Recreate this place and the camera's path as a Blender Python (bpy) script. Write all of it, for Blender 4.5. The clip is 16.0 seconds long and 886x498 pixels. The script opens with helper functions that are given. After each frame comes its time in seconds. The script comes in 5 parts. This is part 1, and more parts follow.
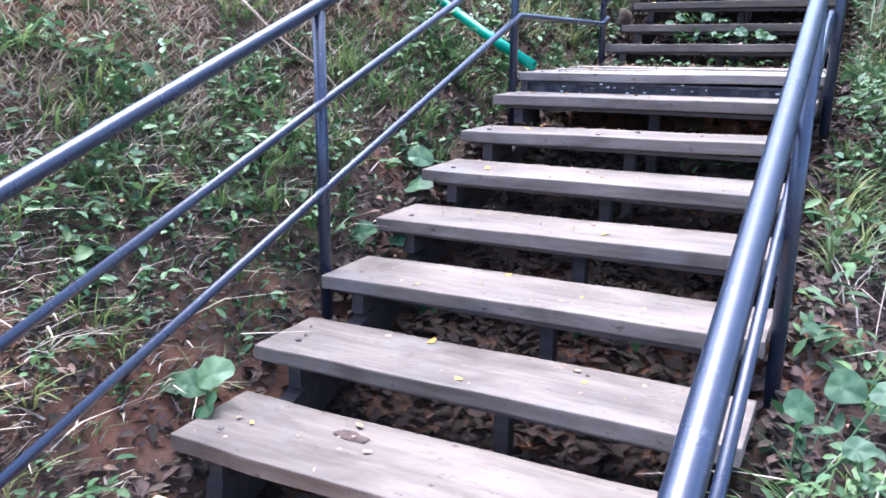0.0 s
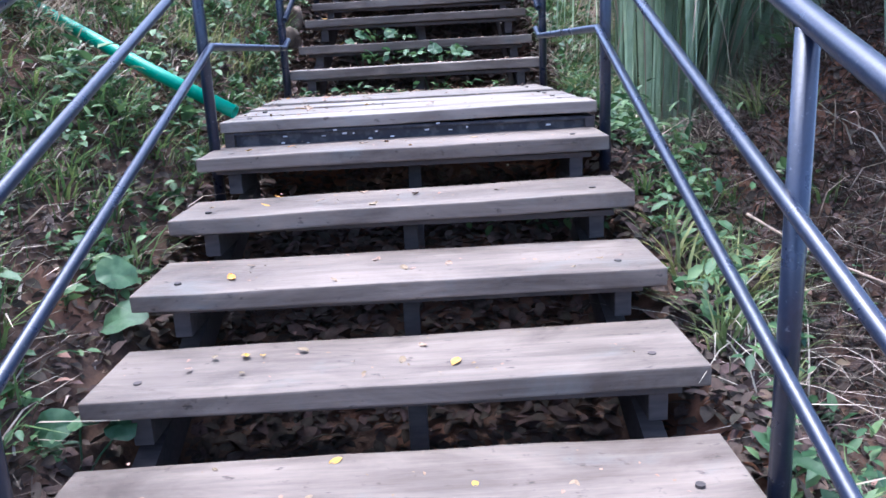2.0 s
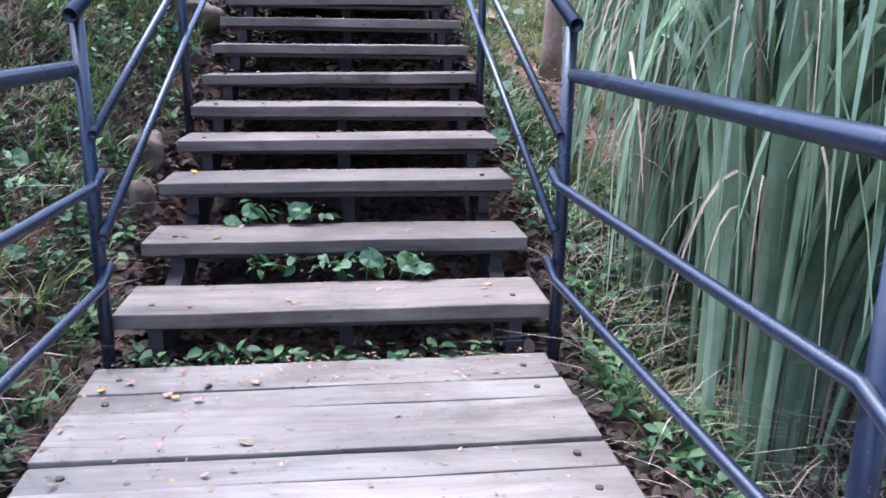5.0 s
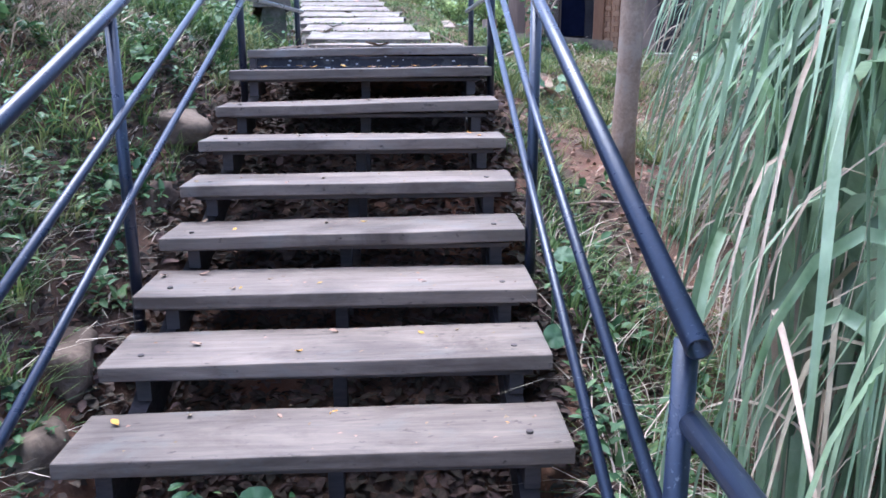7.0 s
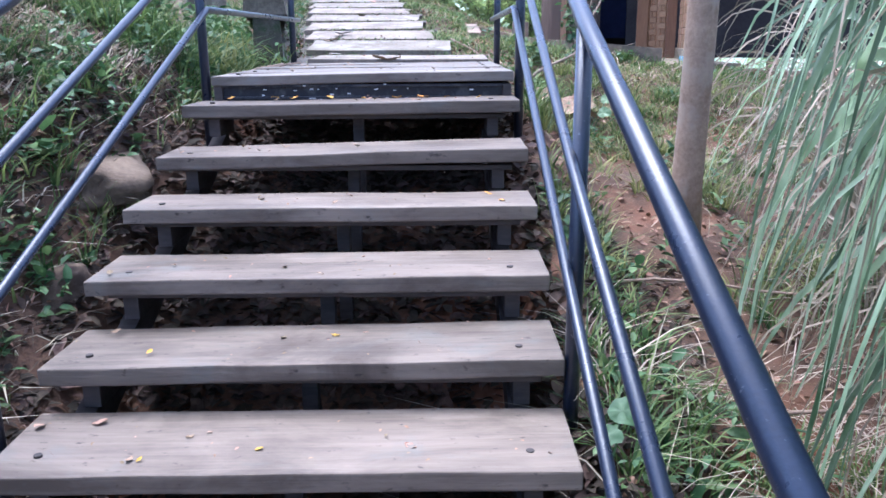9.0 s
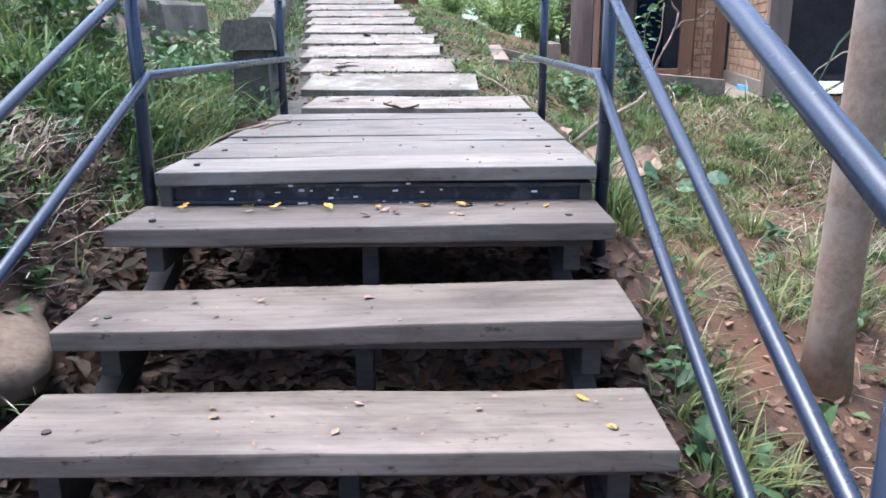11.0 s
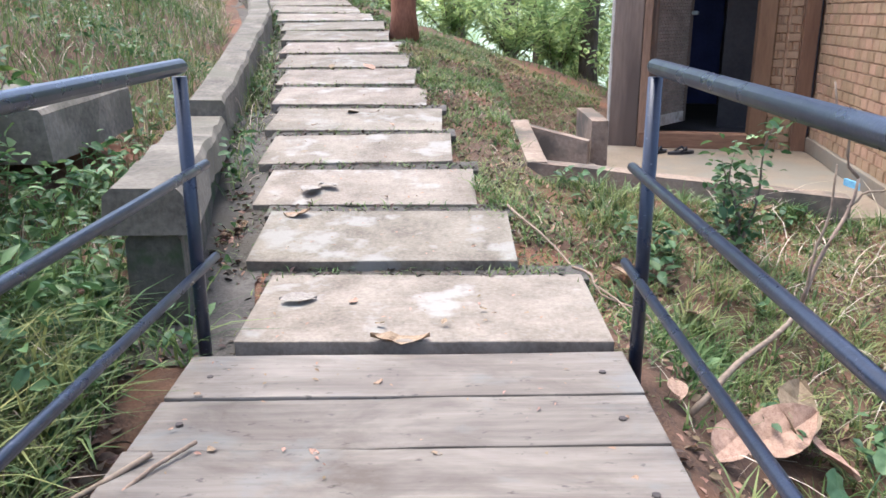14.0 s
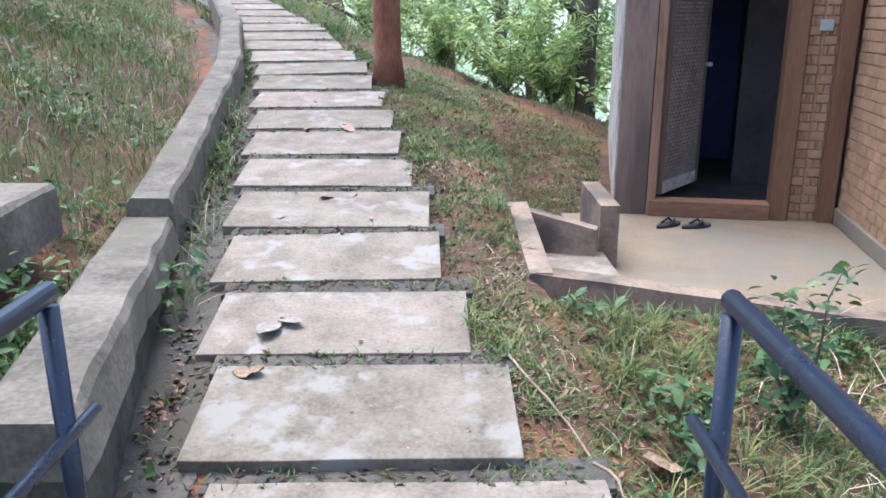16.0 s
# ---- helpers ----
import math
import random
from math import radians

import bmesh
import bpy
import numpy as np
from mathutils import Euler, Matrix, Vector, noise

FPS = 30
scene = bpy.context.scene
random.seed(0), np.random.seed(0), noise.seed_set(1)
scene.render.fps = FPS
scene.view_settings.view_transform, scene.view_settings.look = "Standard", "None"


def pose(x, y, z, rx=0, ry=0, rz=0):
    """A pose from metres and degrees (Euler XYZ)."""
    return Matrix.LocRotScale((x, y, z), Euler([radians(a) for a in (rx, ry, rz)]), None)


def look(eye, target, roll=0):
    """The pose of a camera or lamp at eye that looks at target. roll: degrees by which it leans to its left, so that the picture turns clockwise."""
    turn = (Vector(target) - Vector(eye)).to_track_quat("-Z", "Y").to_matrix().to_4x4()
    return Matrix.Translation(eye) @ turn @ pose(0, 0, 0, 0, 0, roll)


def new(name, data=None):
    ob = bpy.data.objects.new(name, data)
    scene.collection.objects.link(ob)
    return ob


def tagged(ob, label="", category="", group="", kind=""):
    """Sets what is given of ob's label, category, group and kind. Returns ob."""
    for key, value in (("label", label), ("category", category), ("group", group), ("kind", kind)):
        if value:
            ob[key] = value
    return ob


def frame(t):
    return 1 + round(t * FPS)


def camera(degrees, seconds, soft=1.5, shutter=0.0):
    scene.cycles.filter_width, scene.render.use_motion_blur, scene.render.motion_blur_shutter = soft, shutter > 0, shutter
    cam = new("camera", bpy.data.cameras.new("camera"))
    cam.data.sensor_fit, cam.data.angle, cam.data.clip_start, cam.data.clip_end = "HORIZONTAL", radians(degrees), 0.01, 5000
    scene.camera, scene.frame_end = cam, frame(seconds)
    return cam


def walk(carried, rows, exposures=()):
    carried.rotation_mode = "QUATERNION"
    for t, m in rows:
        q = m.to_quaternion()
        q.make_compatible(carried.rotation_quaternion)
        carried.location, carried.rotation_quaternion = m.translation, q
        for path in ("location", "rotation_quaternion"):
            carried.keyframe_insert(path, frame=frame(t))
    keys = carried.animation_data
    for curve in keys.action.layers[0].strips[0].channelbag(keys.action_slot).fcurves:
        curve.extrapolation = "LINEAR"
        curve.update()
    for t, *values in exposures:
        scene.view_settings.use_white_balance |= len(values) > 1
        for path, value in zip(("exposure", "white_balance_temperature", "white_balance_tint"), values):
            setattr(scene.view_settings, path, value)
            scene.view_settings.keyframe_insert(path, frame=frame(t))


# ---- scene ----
cam = camera(58.0, 16.0, soft=1.6)
PATH = [
    (0, (0.909, -1.641, 1.321), (0.039, 0.088, 0.817), 0.5),
    (0.5, (0.717, -1.601, 1.413), (0.102, 0.225, 0.879), 0.9),
    (1, (0.381, -1.353, 1.418), (0.157, 0.568, 0.911), -1.1),
    (1.5, (0.234, -1.176, 1.434), (0.144, 0.756, 0.923), -0.1),
    (2, (0.136, -0.713, 1.419), (0.136, 1.226, 0.925), -2.8),
    (2.5, (0.06, -0.348, 1.587), (0.233, 1.577, 1.073), -1.2),
    (3, (-0.122, 0.061, 1.655), (0.068, 1.988, 1.155), 0.3),
    (3.5, (-0.155, 0.359, 1.862), (0.072, 2.277, 1.343), 0.4),
    (4, (-0.014, 0.758, 1.908), (0.214, 2.677, 1.392), 0.7),
    (4.5, (0.069, 1.102, 2.124), (0.31, 3.023, 1.619), 0.9),
    (5, (0.066, 1.535, 2.228), (0.296, 3.456, 1.718), 1.0),
    (5.2, (0.078, 1.652, 2.341), (0.305, 3.571, 1.822), 1.0),
    (7.3, (0.331, 3.046, 2.765), (0.378, 4.989, 2.294), -0.3),
    (7.5, (0.351, 3.171, 2.768), (0.376, 5.117, 2.307), -0.4),
    (8, (0.464, 3.418, 2.826), (0.458, 5.359, 2.344), -0.5),
    (8.2, (0.483, 3.465, 2.83), (0.48, 5.405, 2.345), -0.5),
    (10.3, (0.319, 4.88, 3.068), (0.329, 6.807, 2.534), -0.1),
    (10.5, (0.323, 4.951, 3.073), (0.334, 6.88, 2.544), -0.1),
    (11, (0.279, 5.227, 3.176), (0.279, 7.16, 2.66), -0.2),
    (11.5, (0.268, 5.469, 3.224), (0.257, 7.402, 2.712), -0.2),
    (12, (0.278, 5.914, 3.362), (0.269, 7.842, 2.831), 0.0),
    (12.5, (0.215, 6.259, 3.455), (0.212, 8.189, 2.928), 0.4),
    (13, (0.099, 6.613, 3.693), (0.098, 8.538, 3.151), 0.2),
    (13.5, (0.11, 6.826, 3.729), (0.11, 8.75, 3.183), 0.1),
    (14, (0.184, 7.253, 3.846), (0.192, 9.171, 3.277), -0.2),
    (14.5, (0.104, 7.454, 3.983), (0.107, 9.374, 3.422), -0.2),
    (15, (0.051, 7.652, 4.112), (0.066, 9.571, 3.548), -0.4),
    (15.5, (0.158, 7.931, 4.152), (0.174, 9.847, 3.582), -0.3),
    (16, (0.203, 8.134, 4.257), (0.237, 10.051, 3.688), -0.1),
]
walk(cam, [(t, look(eye, target, roll)) for t, eye, target, roll in PATH],
     [(0, 2.72, 5150, 13), (1.5, 2.46, 5080, 13), (5, 2.16, 5050, 13), (8, 2.16, 5000, 13), (10.5, 2.08, 5250, 9), (12, 2.0, 5550, 8), (14, 1.88, 5800, 8), (15, 1.82, 5400, 7), (16, 1.76, 5450, 7)])

# ---- light ----
world = bpy.data.worlds.new("sky")
scene.world = world
world.use_nodes = True
wn = world.node_tree
sky = wn.nodes.new("ShaderNodeTexSky")
sky.sky_type, sky.sun_disc = "NISHITA", False
sky.sun_elevation, sky.sun_rotation = radians(74), radians(312)
sky.air_density, sky.dust_density, sky.ozone_density = 0.7, 5.0, 0.5
wn.links.new(sky.outputs[0], wn.nodes["Background"].inputs[0])
wn.nodes["Background"].inputs[1].default_value = 0.15
sun = new("sun", bpy.data.lights.new("sun", "SUN"))
sun.data.energy, sun.data.angle, sun.data.color = 0.7, radians(45), (1.0, 0.95, 0.88)
sun.matrix_world = look((-1.52, 1.37, 7.1), (0, 0, 0))


# ---- materials ----
def mat(name, dark, light, scale=6.0, fine=70.0, rough=0.8, bump=0.25, metal=0.0, stretch=(1, 1, 1),
        vary=0.0, by="object", third=None, patch=1.2, spec=0.4, trans=0.0, edge_at=(0.5, 0.62), hue=0.07):
    """Two colours mixed by a coarse and a fine noise, a third one in large patches, random lightness per object or piece."""
    m = bpy.data.materials.new(name)
    m.use_nodes = True
    t = m.node_tree
    n, l = t.nodes, t.links
    b = n["Principled BSDF"]
    tc = n.new("ShaderNodeTexCoord")
    oi = n.new("ShaderNodeObjectInfo")
    add = n.new("ShaderNodeVectorMath")
    mul = n.new("ShaderNodeVectorMath")
    mul.operation = "SCALE"
    mul.inputs[0].default_value = (37.0, 53.0, 19.0)
    l.new(oi.outputs["Random"], mul.inputs["Scale"])
    l.new(tc.outputs["Object"], add.inputs[0])
    l.new(mul.outputs[0], add.inputs[1])
    mp = n.new("ShaderNodeMapping")
    mp.inputs["Scale"].default_value = stretch
    l.new(add.outputs[0], mp.inputs[0])

    def noise_node(s, detail):
        q = n.new("ShaderNodeTexNoise")
        q.inputs["Scale"].default_value, q.inputs["Detail"].default_value = s, detail
        q.inputs["Roughness"].default_value = 0.62
        l.new(mp.outputs[0], q.inputs["Vector"])
        return q
    a, f = noise_node(scale, 5), noise_node(fine, 4)
    half = n.new("ShaderNodeMix")
    half.data_type = "FLOAT"
    half.inputs[0].default_value = 0.4
    l.new(a.outputs["Fac"], half.inputs[2])
    l.new(f.outputs["Fac"], half.inputs[3])
    ramp = n.new("ShaderNodeValToRGB")
    ramp.color_ramp.elements[0].position, ramp.color_ramp.elements[1].position = 0.36, 0.64
    ramp.color_ramp.elements[0].color, ramp.color_ramp.elements[1].color = (*dark, 1), (*light, 1)
    l.new(half.outputs[0], ramp.inputs[0])
    col = ramp.outputs[0]
    if third:
        p = noise_node(patch, 4)
        step = n.new("ShaderNodeValToRGB")
        step.color_ramp.elements[0].position, step.color_ramp.elements[1].position = edge_at
        l.new(p.outputs["Fac"], step.inputs[0])
        mx = n.new("ShaderNodeMix")
        mx.data_type = "RGBA"
        l.new(step.outputs[0], mx.inputs[0])
        l.new(col, mx.inputs[6])
        mx.inputs[7].default_value = (*third, 1)
        col = mx.outputs[2]
    if vary:
        if by == "island":
            g = n.new("ShaderNodeNewGeometry")
            r = g.outputs["Random Per Island"]
        else:
            r = oi.outputs["Random"]
        mr = n.new("ShaderNodeMapRange")
        mr.inputs[3].default_value, mr.inputs[4].default_value = 1 - vary, 1 + vary
        l.new(r, mr.inputs[0])
        hs = n.new("ShaderNodeHueSaturation")
        l.new(mr.outputs[0], hs.inputs["Value"])
        mh = n.new("ShaderNodeMapRange")
        mh.inputs[3].default_value, mh.inputs[4].default_value = 0.5 + vary * hue, 0.5 - vary * hue
        l.new(r, mh.inputs[0])
        l.new(mh.outputs[0], hs.inputs["Hue"])
        l.new(col, hs.inputs["Color"])
        col = hs.outputs[0]
    l.new(col, b.inputs["Base Color"])
    b.inputs["Metallic"].default_value = metal
    b.inputs["Specular IOR Level"].default_value = spec
    rr = n.new("ShaderNodeMapRange")
    rr.inputs[3].default_value, rr.inputs[4].default_value = min(1, rough + 0.12), max(0.05, rough - 0.12)
    l.new(a.outputs["Fac"], rr.inputs[0])
    l.new(rr.outputs[0], b.inputs["Roughness"])
    if bump:
        bp = n.new("ShaderNodeBump")
        bp.inputs["Strength"].default_value, bp.inputs["Distance"].default_value = bump, 0.01
        l.new(half.outputs[0], bp.inputs["Height"])
        l.new(bp.outputs[0], b.inputs["Normal"])
    if trans:
        tr = n.new("ShaderNodeBsdfTranslucent")
        l.new(col, tr.inputs["Color"])
        ms = n.new("ShaderNodeMixShader")
        ms.inputs[0].default_value = trans
        l.new(b.outputs[0], ms.inputs[1])
        l.new(tr.outputs[0], ms.inputs[2])
        l.new(ms.outputs[0], n["Material Output"].inputs["Surface"])
    return m


def wood(name, dark, light, stain, green, rough=0.78):
    """Weathered plank: long fibres along x, dark water stains, small dirt specks, faint green-grey bloom."""
    m = bpy.data.materials.new(name)
    m.use_nodes = True
    n, l = m.node_tree.nodes, m.node_tree.links
    b = n["Principled BSDF"]
    tc, oi = n.new("ShaderNodeTexCoord"), n.new("ShaderNodeObjectInfo")
    add, mul = n.new("ShaderNodeVectorMath"), n.new("ShaderNodeVectorMath")
    mul.operation = "SCALE"
    mul.inputs[0].default_value = (41.0, 29.0, 17.0)
    l.new(oi.outputs["Random"], mul.inputs["Scale"])
    l.new(tc.outputs["Object"], add.inputs[0])
    l.new(mul.outputs[0], add.inputs[1])

    def field(stretch, scale, detail, lo, hi, distort=0.0):
        mp = n.new("ShaderNodeMapping")
        mp.inputs["Scale"].default_value = stretch
        l.new(add.outputs[0], mp.inputs[0])
        q = n.new("ShaderNodeTexNoise")
        q.inputs["Scale"].default_value, q.inputs["Detail"].default_value = scale, detail
        q.inputs["Roughness"].default_value, q.inputs["Distortion"].default_value = 0.65, distort
        l.new(mp.outputs[0], q.inputs["Vector"])
        r = n.new("ShaderNodeMapRange")
        r.inputs[1].default_value, r.inputs[2].default_value = lo, hi
        l.new(q.outputs["Fac"], r.inputs[0])
        return r.outputs[0]

    def over(col, fac, other, amount):
        k = n.new("ShaderNodeMath")
        k.operation = "MULTIPLY"
        k.inputs[1].default_value = amount
        l.new(fac, k.inputs[0])
        mx = n.new("ShaderNodeMix")
        mx.data_type = "RGBA"
        l.new(k.outputs[0], mx.inputs[0])
        l.new(col, mx.inputs[6])
        mx.inputs[7].default_value = (*other, 1)
        return mx.outputs[2]
    fibre = field((0.05, 1, 1), 42, 6, 0.3, 0.7, 0.4)
    broad = field((0.35, 1, 1), 5, 5, 0.34, 0.66, 0.6)
    half = n.new("ShaderNodeMix")
    half.data_type = "FLOAT"
    half.inputs[0].default_value = 0.66
    l.new(fibre, half.inputs[2])
    l.new(broad, half.inputs[3])
    ramp = n.new("ShaderNodeValToRGB")
    ramp.color_ramp.elements[0].position, ramp.color_ramp.elements[1].position = 0.15, 0.85
    ramp.color_ramp.elements[0].color, ramp.color_ramp.elements[1].color = (*dark, 1), (*light, 1)
    l.new(half.outputs[0], ramp.inputs[0])
    col = over(ramp.outputs[0], field((0.5, 1, 1), 3.2, 6, 0.52, 0.72, 0.8), stain, 0.85)
    col = over(col, field((0.7, 1, 1), 4.6, 5, 0.56, 0.7, 0.4), green, 0.5)
    col = over(col, field((0.6, 1, 1), 34, 4, 0.62, 0.72), tuple(c * 0.35 for c in stain), 0.75)
    hs = n.new("ShaderNodeHueSaturation")
    mr = n.new("ShaderNodeMapRange")
    mr.inputs[3].default_value, mr.inputs[4].default_value = 0.84, 1.14
    l.new(oi.outputs["Random"], mr.inputs[0])
    l.new(mr.outputs[0], hs.inputs["Value"])
    l.new(col, hs.inputs["Color"])
    l.new(hs.outputs[0], b.inputs["Base Color"])
    rr = n.new("ShaderNodeMapRange")
    rr.inputs[3].default_value, rr.inputs[4].default_value = rough - 0.14, rough + 0.12
    l.new(broad, rr.inputs[0])
    l.new(rr.outputs[0], b.inputs["Roughness"])
    b.inputs["Specular IOR Level"].default_value = 0.4
    bp = n.new("ShaderNodeBump")
    bp.inputs["Strength"].default_value, bp.inputs["Distance"].default_value = 0.5, 0.006
    l.new(half.outputs[0], bp.inputs["Height"])
    l.new(bp.outputs[0], b.inputs["Normal"])
    return m


M = {
    "soil": mat("soil", (0.05, 0.03, 0.02), (0.15, 0.083, 0.05), 9.0, 90, 0.95, 1.0, third=(0.17, 0.075, 0.04), patch=1.1),
    "tread": wood("weathered_tread_wood", (0.08, 0.061, 0.047), (0.2, 0.162, 0.13), (0.055, 0.039, 0.03), (0.14, 0.142, 0.13)),
    "deck": wood("weathered_deck_wood", (0.125, 0.102, 0.082), (0.255, 0.222, 0.186), (0.09, 0.07, 0.054), (0.18, 0.188, 0.183)),
    "under": mat("dark_frame_wood", (0.03, 0.026, 0.025), (0.085, 0.066, 0.058), 6, 60, 0.7, 0.3, stretch=(0.2, 1, 1), vary=0.1),
    "channel": mat("black_painted_steel", (0.012, 0.012, 0.016), (0.03, 0.03, 0.038), 6, 70, 0.5, 0.2, third=(0.07, 0.065, 0.065), patch=14),
    "flake": mat("white_paint_flake", (0.5, 0.5, 0.5), (0.7, 0.69, 0.67), 20, 90, 0.8, 0.1),
    "rail": mat("navy_enamel_steel", (0.0085, 0.0135, 0.028), (0.016, 0.023, 0.046), 9, 120, 0.3, 0.12, spec=0.6, third=(0.08, 0.09, 0.11), patch=70, edge_at=(0.64, 0.7)),
    "slab": mat("weathered_concrete_slab", (0.125, 0.102, 0.078), (0.265, 0.226, 0.178), 4.5, 60, 0.9, 0.7, vary=0.14, third=(0.265, 0.247, 0.215), patch=3.4, edge_at=(0.56, 0.64)),
    "curb": mat("mossy_concrete", (0.07, 0.061, 0.047), (0.22, 0.19, 0.15), 3, 40, 0.92, 0.8, third=(0.12, 0.108, 0.078), patch=2.6),
    "porch": mat("trowelled_cement", (0.15, 0.116, 0.08), (0.26, 0.2, 0.137), 1.5, 40, 0.7, 0.15, third=(0.18, 0.16, 0.126), patch=0.8),
    "timber": mat("brown_house_timber", (0.17, 0.098, 0.06), (0.35, 0.215, 0.135), 5, 60, 0.7, 0.25, stretch=(1, 1, 0.12), vary=0.08),
    "timber_x": mat("brown_sill_timber", (0.15, 0.08, 0.045), (0.3, 0.175, 0.1), 5, 60, 0.7, 0.25, stretch=(0.12, 1, 1), vary=0.08),
    "frame": mat("brown_door_frame", (0.13, 0.066, 0.036), (0.23, 0.128, 0.07), 5, 60, 0.55, 0.2, stretch=(1, 1, 0.12), vary=0.06),
    "grey_timber": mat("grey_brown_boards", (0.15, 0.105, 0.077), (0.29, 0.21, 0.158), 4, 50, 0.75, 0.3, stretch=(1, 1, 0.12), third=(0.11, 0.08, 0.062), patch=1.5),
    "bamboo": mat("woven_bamboo_strip", (0.26, 0.158, 0.092), (0.42, 0.275, 0.17), 6, 80, 0.6, 0.2, vary=0.14, by="island"),
    "mat_grey": mat("grey_woven_mat", (0.16, 0.13, 0.11), (0.3, 0.25, 0.21), 6, 80, 0.7, 0.2, vary=0.12, by="island"),
    # Near-black tone: the unlit room's shade is put into the colour.
    "room_shade": mat("interior_shade", (0.03, 0.025, 0.025), (0.06, 0.05, 0.045), 3, 30, 0.8, 0.1),
    "blue_cloth": mat("dark_blue_curtain", (0.006, 0.009, 0.035), (0.012, 0.018, 0.06), 6, 60, 0.9, 0.1),
    "roof": mat("dark_roof_sheet", (0.05, 0.035, 0.028), (0.11, 0.08, 0.06), 3, 40, 0.8, 0.3),
    "white": mat("flaking_whitewash", (0.32, 0.28, 0.235), (0.62, 0.58, 0.53), 5, 50, 0.85, 0.3, third=(0.25, 0.2, 0.16), patch=3),
    "trunk_red": mat("red_brown_bark", (0.14, 0.055, 0.03), (0.3, 0.13, 0.075), 7, 50, 0.9, 0.9, stretch=(1, 1, 0.35)),
    "trunk_pale": mat("pale_brown_bark", (0.19, 0.13, 0.09), (0.36, 0.26, 0.185), 6, 45, 0.88, 0.7, third=(0.33, 0.26, 0.2), patch=4),
    "bark": mat("grey_bark", (0.07, 0.055, 0.045), (0.19, 0.15, 0.12), 7, 50, 0.95, 0.9, stretch=(1, 1, 0.3)),
    "root": mat("root_wood", (0.17, 0.12, 0.085), (0.36, 0.27, 0.2), 7, 60, 0.9, 0.7, vary=0.1),
    "rock": mat("sandy_rock", (0.09, 0.062, 0.042), (0.2, 0.146, 0.102), 5, 45, 0.95, 1.0, vary=0.1),
    "grass": mat("green_grass", (0.06, 0.115, 0.03), (0.15, 0.22, 0.07), 2, 20, 0.6, 0, vary=0.5, by="island", trans=0.3, third=(0.2, 0.22, 0.08), patch=0.5),
    "straw": mat("dry_straw", (0.34, 0.28, 0.205), (0.56, 0.48, 0.375), 2, 20, 0.85, 0, vary=0.35, by="island", trans=0.15),
    "weed": mat("weed_leaf", (0.045, 0.1, 0.035), (0.115, 0.2, 0.075), 3, 30, 0.5, 0, vary=0.5, by="island", trans=0.25),
    "blade": mat("tall_grass_blade", (0.1, 0.172, 0.08), (0.41, 0.52, 0.345), 1.4, 12, 0.36, 0, vary=0.62, by="island", trans=0.5, stretch=(1, 1, 0.5), spec=0.6, hue=0.025),
    "blade_dry": mat("dead_grass_blade", (0.24, 0.19, 0.13), (0.42, 0.355, 0.265), 3, 30, 0.8, 0, vary=0.3, by="island", trans=0.2),
    "broad": mat("broad_leaf", (0.045, 0.1, 0.042), (0.105, 0.185, 0.085), 8, 50, 0.5, 0.1, vary=0.3, trans=0.2),
    "fresh": mat("fresh_sawn_wood", (0.42, 0.25, 0.13), (0.62, 0.42, 0.25), 5, 60, 0.7, 0.2, stretch=(0.14, 1, 1)),
    "leaf": mat("tree_leaf", (0.04, 0.085, 0.022), (0.1, 0.17, 0.045), 2, 20, 0.55, 0, vary=0.5, by="island", trans=0.35),
    # Paler than real leaves: sunlit haze is put into the colour.
    "leaf_haze": mat("haze_pale_leaf", (0.22, 0.32, 0.11), (0.42, 0.52, 0.24), 1, 10, 0.6, 0, vary=0.4, by="island", trans=0.6),
    "litter": mat("dead_leaf", (0.16, 0.1, 0.06), (0.34, 0.22, 0.14), 9, 60, 0.85, 0.2, vary=0.4, by="island"),
    # Leaf mould; under the stairs its dark tone stands in for shade.
    "humus_shade": mat("leaf_mould_and_shade", (0.035, 0.024, 0.018), (0.1, 0.07, 0.05), 9, 60, 0.9, 0.2, vary=0.45, by="island"),
    "litter_p": mat("pale_torn_leaf", (0.17, 0.145, 0.12), (0.32, 0.285, 0.245), 9, 60, 0.85, 0.2),
    "litter_y": mat("yellow_leaf", (0.45, 0.22, 0.03), (0.6, 0.34, 0.06), 9, 60, 0.7, 0.1, vary=0.25),
    "litter_b": mat("brown_fallen_leaf", (0.18, 0.115, 0.07), (0.4, 0.28, 0.185), 9, 60, 0.8, 0.2, vary=0.35),
    "green_pipe": mat("green_plastic", (0.0, 0.2, 0.11), (0.015, 0.3, 0.18), 5, 50, 0.4, 0.05),
    "trough": mat("stained_brown_cement", (0.15, 0.105, 0.075), (0.31, 0.235, 0.175), 3, 40, 0.9, 0.6, third=(0.11, 0.09, 0.07), patch=2.4),
    "silt": mat("grey_gutter_silt", (0.045, 0.04, 0.034), (0.13, 0.115, 0.098), 6, 80, 0.95, 0.9, third=(0.07, 0.06, 0.045), patch=3),
    "moss_wall": mat("dark_mossy_masonry", (0.04, 0.038, 0.028), (0.13, 0.115, 0.09), 5, 45, 0.95, 1.0, third=(0.05, 0.07, 0.03), patch=4),
    "twig": mat("dead_brush_twig", (0.05, 0.036, 0.027), (0.145, 0.108, 0.08), 6, 60, 0.9, 0, vary=0.5, by="island"),
    "slipper": mat("black_rubber", (0.015, 0.015, 0.018), (0.04, 0.04, 0.045), 9, 80, 0.6, 0.2),
    "switch": mat("grey_plastic", (0.3, 0.34, 0.33), (0.38, 0.42, 0.4), 9, 80, 0.5, 0.0),
}


